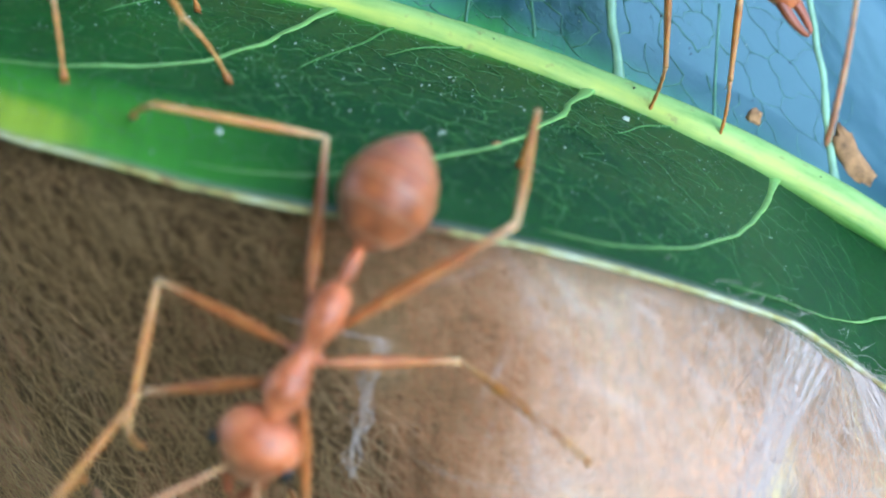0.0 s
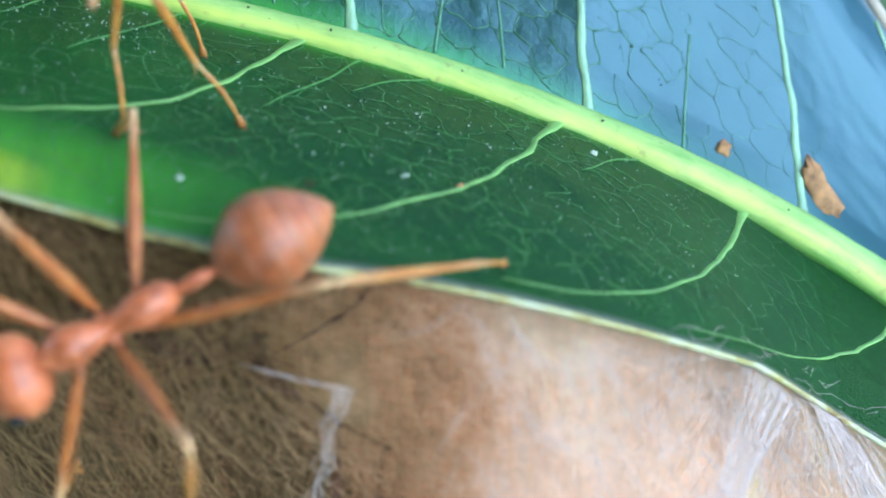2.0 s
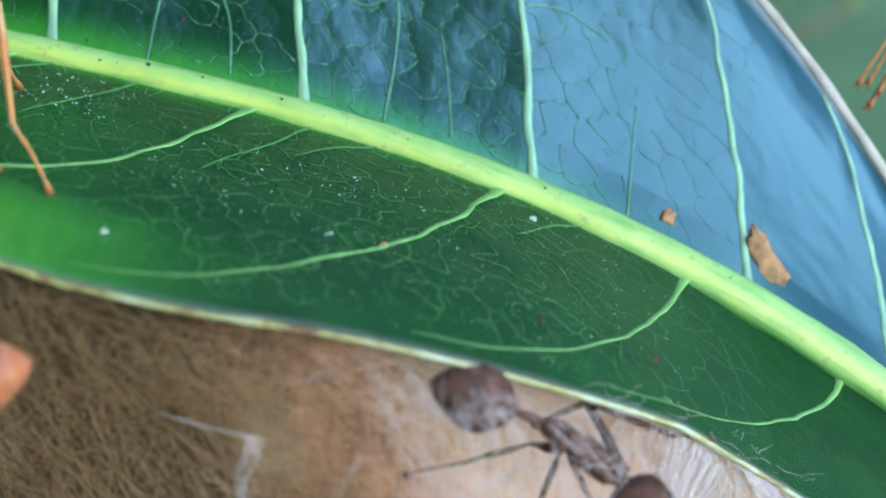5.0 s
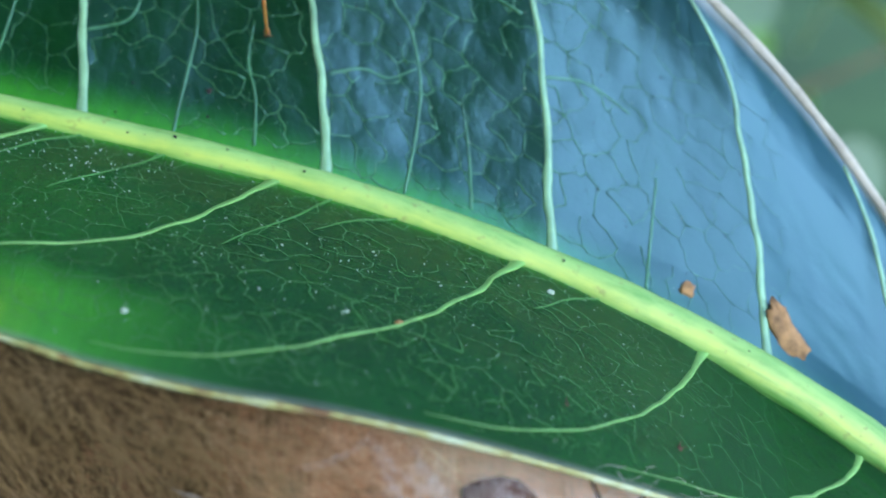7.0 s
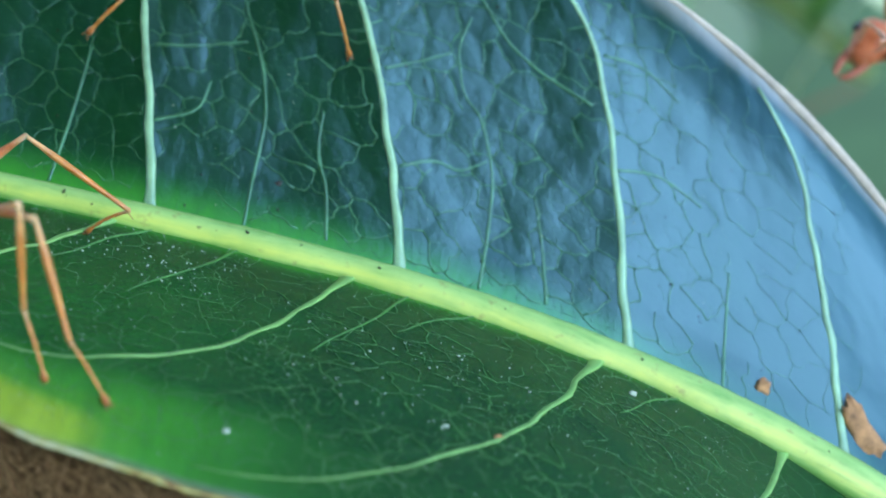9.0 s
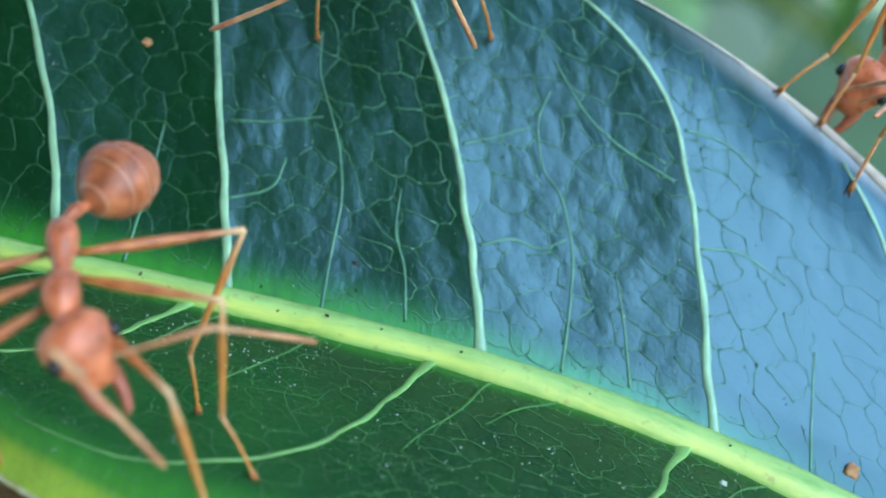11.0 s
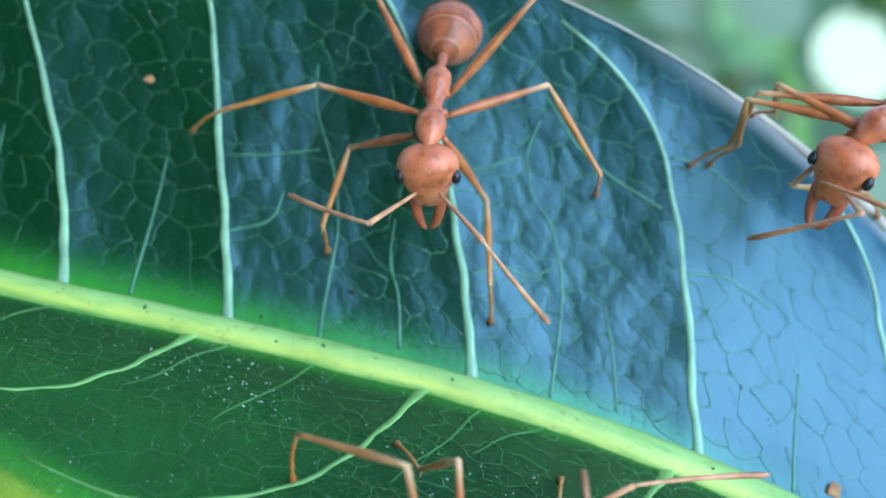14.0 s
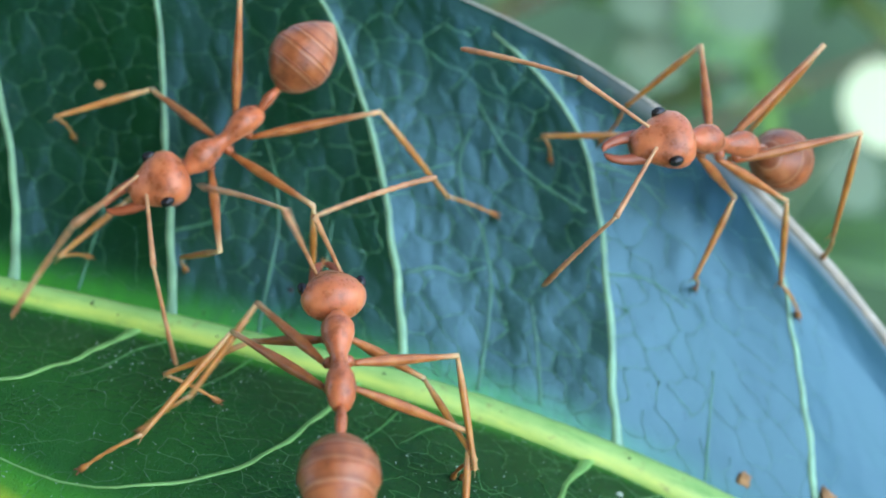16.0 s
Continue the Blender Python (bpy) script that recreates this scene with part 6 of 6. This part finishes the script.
            (('mid', 1), [(12.3, (-0.84, 43.73, 12.58)), (12.5, (-0.87, 43.72, 12.47)), (13, (-0.79, 43.72, 12.44)), (13.5, (-0.77, 43.72, 12.44)), (14, (0.30, 43.45, 9.71)), (14.5, (0.30, 43.46, 9.86)), (15, (0.30, 43.46, 9.86)), (15.5, (-6.40, 41.94, 3.84)), (16, (-7.20, 42.69, 7.32))]),
            (('mid', -1), [(14, (-14.30, 43.22, 12.08)), (14.5, (-14.30, 43.22, 12.08)), (15, (-14.20, 43.22, 12.06)), (15.5, (-14.11, 43.29, 11.99)), (16, (-16.80, 43.13, 11.97))]),
            (('hind', 1), [(14, (-0.76, 43.79, 18.09)), (14.5, (-1.02, 43.79, 18.28)), (15, (2.30, 43.68, 14.91)), (15.5, (1.60, 43.71, 14.71)), (16, (-0.70, 43.32, 9.07))]),
            (('hind', -1), [(14, (-8.20, 43.81, 18.18)), (14.5, (-8.56, 43.80, 18.79)), (15, (-8.74, 43.81, 18.51)), (15.5, (-8.99, 43.81, 18.58)), (16, (-10.74, 43.81, 18.66))]),
        ],
        knees=[
            (('front', 1), [(14, (-3.62, 42.35, 9.47)), (15, (-7.67, 42.03, 9.33)), (15.5, (-9.63, 42.76, 10.94)), (16, (-10.28, 38.18, 8.30))]),
            (('front', -1), [(14, (-8.47, 42.20, 11.34)), (14.5, (-9.38, 41.44, 10.69)), (15, (-11.59, 41.65, 11.49)), (15.5, (-13.06, 41.60, 11.55)), (16, (-14.32, 41.65, 9.51))]),
            (('mid', 1), [(14, (-1.51, 41.38, 13.39)), (14.5, (-1.65, 41.17, 12.93)), (15, (-3.49, 40.06, 12.08)), (15.5, (-7.36, 40.44, 9.45)), (16, (-7.09, 38.63, 9.19))]),
            (('mid', -1), [(14, (-9.42, 40.97, 13.39)), (14.5, (-9.88, 40.82, 13.38)), (15, (-11.14, 41.59, 14.90)), (15.5, (-13.05, 39.55, 11.64)), (16, (-13.57, 42.07, 13.66))]),
            (('hind', 1), [(14, (-1.77, 39.60, 16.30)), (14.5, (-1.32, 39.52, 16.43)), (15, (-2.47, 40.04, 15.00)), (15.5, (-3.99, 40.37, 13.52)), (16, (-4.92, 40.40, 12.90))]),
            (('hind', -1), [(14, (-7.68, 41.79, 17.07)), (14.5, (-7.89, 41.54, 17.38)), (15, (-8.36, 41.74, 16.95)), (15.5, (-8.74, 41.84, 17.26)), (16, (-9.68, 38.79, 16.67))]),
        ],
        feelers=[
            (-1, [(12.3, (-13.07, 39.50, 13.39)), (13, (-13.06, 39.50, 14.74)), (13.5, (-13.19, 39.50, 14.70)), (14, (-10.47, 39.50, 9.39)), (14.5, (-11.96, 39.50, 9.48)), (15, (-19.56, 39.50, 12.90)), (15.5, (-17.59, 39.50, 15.07)), (16, (-18.15, 39.50, 5.14))]),
            (1, [(12.3, (-4.38, 39.50, 12.83)), (13, (-5.64, 39.50, 11.81)), (13.5, (-5.41, 39.50, 12.06)), (14, (-1.54, 39.50, 5.04)), (14.5, (-2.49, 39.50, 7.18)), (15, (-11.53, 39.50, 7.85)), (15.5, (-14.04, 39.50, 14.18)), (16, (-12.00, 39.50, 3.41))]),
        ],
    ),
    dict(
        label='orange weaver ant climbing over the leaf edge', ground='upper', up=(-0.1, -0.93, 0.35), size=1.12, nod=-0.25, dull=False, bend={},
        body=[
            (0, (21.43, 39.60, 7.37), (23.17, 40.60, 9.61), (24.98, 41.60, 11.57)),
            (6, (17.78, 39.60, 10.37), (19.33, 40.60, 12.73), (20.94, 41.60, 14.81)),
            (7, (20.22, 50.50, 12.97), (22.02, 52.00, 16.07), (23.95, 54.00, 18.73)),
            (8, (17.64, 50.50, 12.80), (19.87, 52.00, 14.86), (22.82, 54.00, 17.22)),
            (9, (14.73, 50.50, 12.80), (17.45, 52.00, 14.37), (21.38, 54.00, 15.65)),
            (10, (12.59, 50.50, 12.60), (15.31, 52.00, 14.38), (19.28, 54.00, 16.18)),
            (11.4, (8.18, 41.60, 12.83), (10.07, 41.60, 14.36), (12.72, 41.60, 15.90)),
            (12.3, (6.75, 37.60, 11.99), (8.25, 37.60, 13.51), (10.42, 37.60, 14.85)),
            (12.5, (6.78, 37.60, 11.69), (8.28, 37.60, 13.21), (10.44, 37.60, 14.55)),
            (13, (6.96, 37.60, 10.85), (8.39, 37.60, 12.38), (10.57, 37.60, 14.06)),
            (13.5, (7.35, 37.60, 10.55), (8.72, 37.60, 12.09), (11.02, 37.60, 13.89)),
            (14, (7.55, 37.60, 10.44), (9.12, 37.60, 12.04), (11.38, 37.60, 13.78)),
            (14.5, (9.77, 37.50, 9.52), (8.65, 39.50, 11.04), (8.06, 43.50, 12.63)),
            (14.7, (8.39, 37.00, 7.96), (7.51, 37.60, 9.75), (7.21, 41.10, 11.49)),
            (15, (9.08, 37.00, 8.05), (8.47, 37.60, 9.52), (8.10, 41.10, 11.10)),
            (15.5, (9.27, 37.00, 7.93), (8.57, 37.60, 9.51), (8.26, 41.10, 11.18)),
            (15.6, (8.25, 36.60, 8.47), (7.79, 37.60, 10.35), (7.90, 40.20, 12.20)),
            (15.7, (6.40, 36.60, 10.60), (7.40, 37.60, 11.00), (9.00, 39.60, 11.60)),
            (15.8, (5.10, 36.60, 11.75), (7.00, 38.20, 11.50), (8.60, 39.60, 11.20)),
            (15.9, (4.65, 36.60, 11.37), (6.80, 38.20, 11.35), (8.22, 39.40, 11.29)),
            (16, (4.53, 36.60, 11.34), (6.68, 38.20, 11.32), (8.10, 39.40, 11.26)),
        ],
        feet=[
            (('hind', -1), [(14.5, (6.10, 43.60, 12.67))]),
            (('front', -1), [(14.5, (6.90, 43.69, 8.16))]),
            (('mid', -1), [(14.5, (6.90, 43.75, 10.04)), (15, (7.40, 43.75, 8.73)), (15.5, (7.50, 43.76, 8.79))]),
            (('front', -1), [(15, (5.70, 43.53, 7.46)), (15.5, (5.70, 43.53, 7.46)), (16, (1.30, 43.62, 11.18))]),
            (('front', -1), [(16, (1.23, 43.70, 11.19))]),
            (('front', 1), [(16, (6.80, 43.51, 6.35))]),
            (('mid', 1), [(16, (10.80, 43.90, 5.29))]),
            (('mid', -1), [(16, (3.20, 43.69, 11.92))]),
            (('front', 1), [(13, (5.75, 43.68, 12.65)), (14, (5.92, 43.68, 12.57))]),
            (('hind', 1), [(16, (11.70, 43.86, 7.55))]),
            (('hind', -1), [(15, (5.20, 43.61, 13.19)), (15.5, (5.30, 43.60, 13.26))]),
            (('front', 1), [(7, (23.48, 56.01, 11.09)), (8, (21.31, 55.99, 10.71)), (9, (18.54, 55.91, 10.59)), (10, (16.64, 55.79, 11.31))]),
            (('front', -1), [(7, (19.91, 56.01, 17.10)), (8, (17.70, 55.99, 16.73)), (9, (14.94, 55.91, 16.61)), (10, (13.07, 55.79, 17.30))]),
            (('mid', 1), [(7, (25.26, 56.01, 9.27)), (8, (23.12, 55.99, 8.89)), (9, (20.34, 55.91, 8.77)), (10, (18.44, 55.79, 9.52))]),
            (('mid', -1), [(7, (21.20, 56.01, 18.93)), (8, (19.02, 55.99, 18.60)), (9, (16.27, 55.91, 18.48)), (10, (14.40, 55.79, 19.16))]),
        ],
        knees=[
            (('front', -1), [(15, (7.51, 40.54, 9.63)), (15.5, (7.57, 40.53, 9.68)), (16, (4.12, 41.34, 11.92))]),
            (('mid', -1), [(16, (6.37, 40.33, 15.02))]),
            (('front', 1), [(16, (7.65, 40.70, 9.65))]),
            (('mid', 1), [(16, (9.99, 40.13, 10.62))]),
            (('hind', 1), [(16, (11.78, 39.57, 11.86))]),
            (('hind', -1), [(15, (5.82, 38.16, 13.90)), (15.5, (5.77, 38.22, 13.79))]),
        ],
        feelers=[
            (1, [(8, (14.02, 38.00, 8.93)), (9, (11.69, 38.00, 11.33)), (10, (9.93, 38.00, 12.48)), (12.5, (5.00, 38.00, 8.71)), (13, (3.66, 38.00, 6.20)), (13.5, (4.87, 38.00, 8.32)), (14, (4.35, 38.00, 7.90)), (15, (5.46, 38.00, 2.74)), (15.5, (5.69, 38.00, 2.79)), (15.85, (0.44, 38.00, 6.45)), (16, (0.44, 38.00, 6.45))]),
            (-1, [(8, (14.73, 38.00, 8.93)), (9, (12.40, 38.00, 10.98)), (10, (10.81, 38.00, 12.13)), (11, (11.67, 38.00, 11.33)), (13, (11.05, 38.00, 10.01)), (14, (12.17, 38.00, 8.02)), (15, (11.01, 38.00, 6.62)), (15.5, (11.40, 38.00, 6.67)), (15.85, (-2.81, 38.00, 15.06)), (16, (-2.81, 38.00, 15.06))]),
        ],
    ),
    dict(
        label='reddish weaver ant coming up the lower leaf half', ground='lower', up=(0.05, -0.6, 0.8), size=1.12, nod=-0.25, dull=False, bend={('front', 1): (0.2, -0.95, 0.1), ('front', -1): (0.6, -0.6, -0.4), ('mid', 1): (0.1, -0.35, 0.95), ('mid', -1): (0.8, -0.5, -0.3), ('hind', 1): (0.1, -0.35, 0.95), ('hind', -1): (0.1, -0.35, 0.95)},
        body=[
            (0, (-38.25, 36.00, -8.03), (-40.45, 36.00, -7.66), (-42.62, 36.00, -6.99)),
            (10.2, (-29.82, 34.00, -3.50), (-31.20, 33.00, -4.04), (-32.46, 32.00, -4.25)),
            (12, (-16.00, 30.00, -2.76), (-17.06, 29.00, -3.12), (-18.53, 28.00, -3.45)),
            (13, (-6.97, 32.00, -2.83), (-8.31, 31.00, -3.38), (-10.24, 30.00, -3.88)),
            (13.5, (-4.27, 33.00, -0.28), (-5.75, 32.00, -1.83), (-7.71, 31.00, -3.07)),
            (14, (-2.17, 34.00, -1.04), (-4.14, 33.00, -1.98), (-7.62, 31.50, -2.78)),
            (14.5, (-0.34, 35.00, 0.16), (-2.53, 33.60, -0.94), (-5.62, 32.00, -1.66)),
            (15, (0.56, 35.50, 2.33), (-1.77, 34.00, 1.27), (-5.17, 32.00, 0.01)),
            (15.5, (0.30, 35.50, 2.43), (-1.98, 34.00, 1.26), (-5.45, 32.00, 0.01)),
            (15.7, (-5.37, 35.00, 5.87), (-5.39, 33.40, 3.87), (-5.23, 31.30, 1.53)),
            (15.9, (-6.10, 35.00, 6.51), (-5.73, 33.40, 4.34), (-5.45, 31.30, 1.80)),
            (16, (-6.05, 35.00, 6.45), (-5.66, 33.40, 4.42), (-5.40, 31.30, 1.86)),
        ],
        feet=[
            (('front', 1), [(16, (-10.20, 38.23, 2.56))]),
            (('hind', 1), [(15, (-12.80, 33.99, 0.84)), (15.5, (-13.30, 33.91, 0.85)), (16, (-13.60, 34.01, 0.94))]),
            (('mid', 1), [(15, (-8.30, 35.79, 0.89)), (15.5, (-8.50, 35.68, 0.88)), (16, (-12.30, 35.97, 1.85))]),
            (('front', 1), [(16, (-10.26, 38.25, 2.50))]),
            (('front', -1), [(16, (-2.30, 37.44, 0.21))]),
            (('mid', -1), [(16, (-2.00, 37.57, 0.18))]),
            (('front', -1), [(15, (2.12, 39.85, -0.33)), (15.5, (1.81, 39.85, -0.18))]),
            (('hind', -1), [(16, (-1.90, 36.24, -0.47))]),
            (('hind', 1), [(14.5, (-12.80, 33.99, 0.84)), (15, (-12.80, 33.99, 0.84))]),
            (('mid', 1), [(15, (-8.30, 35.79, 0.89))]),
        ],
        knees=[
            (('front', 1), [(16, (-8.86, 36.75, 4.69))]),
            (('mid', 1), [(14, (-4.12, 32.09, 1.64)), (14.5, (-4.33, 32.40, 2.17)), (15, (-4.52, 36.26, 3.62)), (15.5, (-4.79, 36.34, 3.49)), (16, (-8.22, 36.16, 6.36))]),
            (('hind', 1), [(14, (-5.72, 31.14, 1.94)), (14.5, (-6.21, 35.39, 2.17)), (15, (-5.95, 35.43, 4.04)), (15.5, (-6.27, 35.07, 4.03)), (16, (-8.87, 36.23, 5.54))]),
            (('front', -1), [(16, (-3.25, 36.95, 3.51))]),
            (('mid', -1), [(16, (-2.15, 36.09, 4.32))]),
            (('hind', -1), [(16, (-1.77, 35.96, 1.92))]),
            (('hind', 1), [(14, (-5.72, 31.15, 1.94)), (14.5, (-5.96, 32.42, 2.55))]),
            (('mid', 1), [(14, (-4.12, 32.10, 1.64)), (14.5, (-4.33, 32.40, 2.17))]),
        ],
        feelers=[
            (-1, [(12.6, (-8.59, 35.00, 3.30)), (13, (-6.36, 35.00, 4.78)), (13.5, (-5.74, 35.00, 1.85)), (14.5, (4.11, 35.00, 1.17)), (15, (0.79, 30.86, 6.59)), (15.5, (0.69, 30.62, 6.41)), (15.7, (-4.48, 35.00, 9.61)), (15.9, (-3.46, 35.00, 10.10)), (16, (-2.87, 35.00, 10.27))]),
            (1, [(14.5, (5.84, 36.00, 1.53)), (15, (9.18, 36.00, 3.46)), (15.5, (9.05, 36.00, 3.34)), (15.7, (-8.13, 36.00, 10.21)), (15.9, (-11.44, 36.00, 10.87)), (16, (-10.52, 36.00, 10.02))]),
        ],
    ),
]


crew = [(make_ant(a["label"], SHADED if a["dull"] else RED), a) for a in ANTS]


def motions():
    for p, a in crew:
        key_ant(p, a)
    walk(drifting, [(t, pose(x, y, z, 42, 22, 0)) for t, x, y, z in DRIFT])


motions()
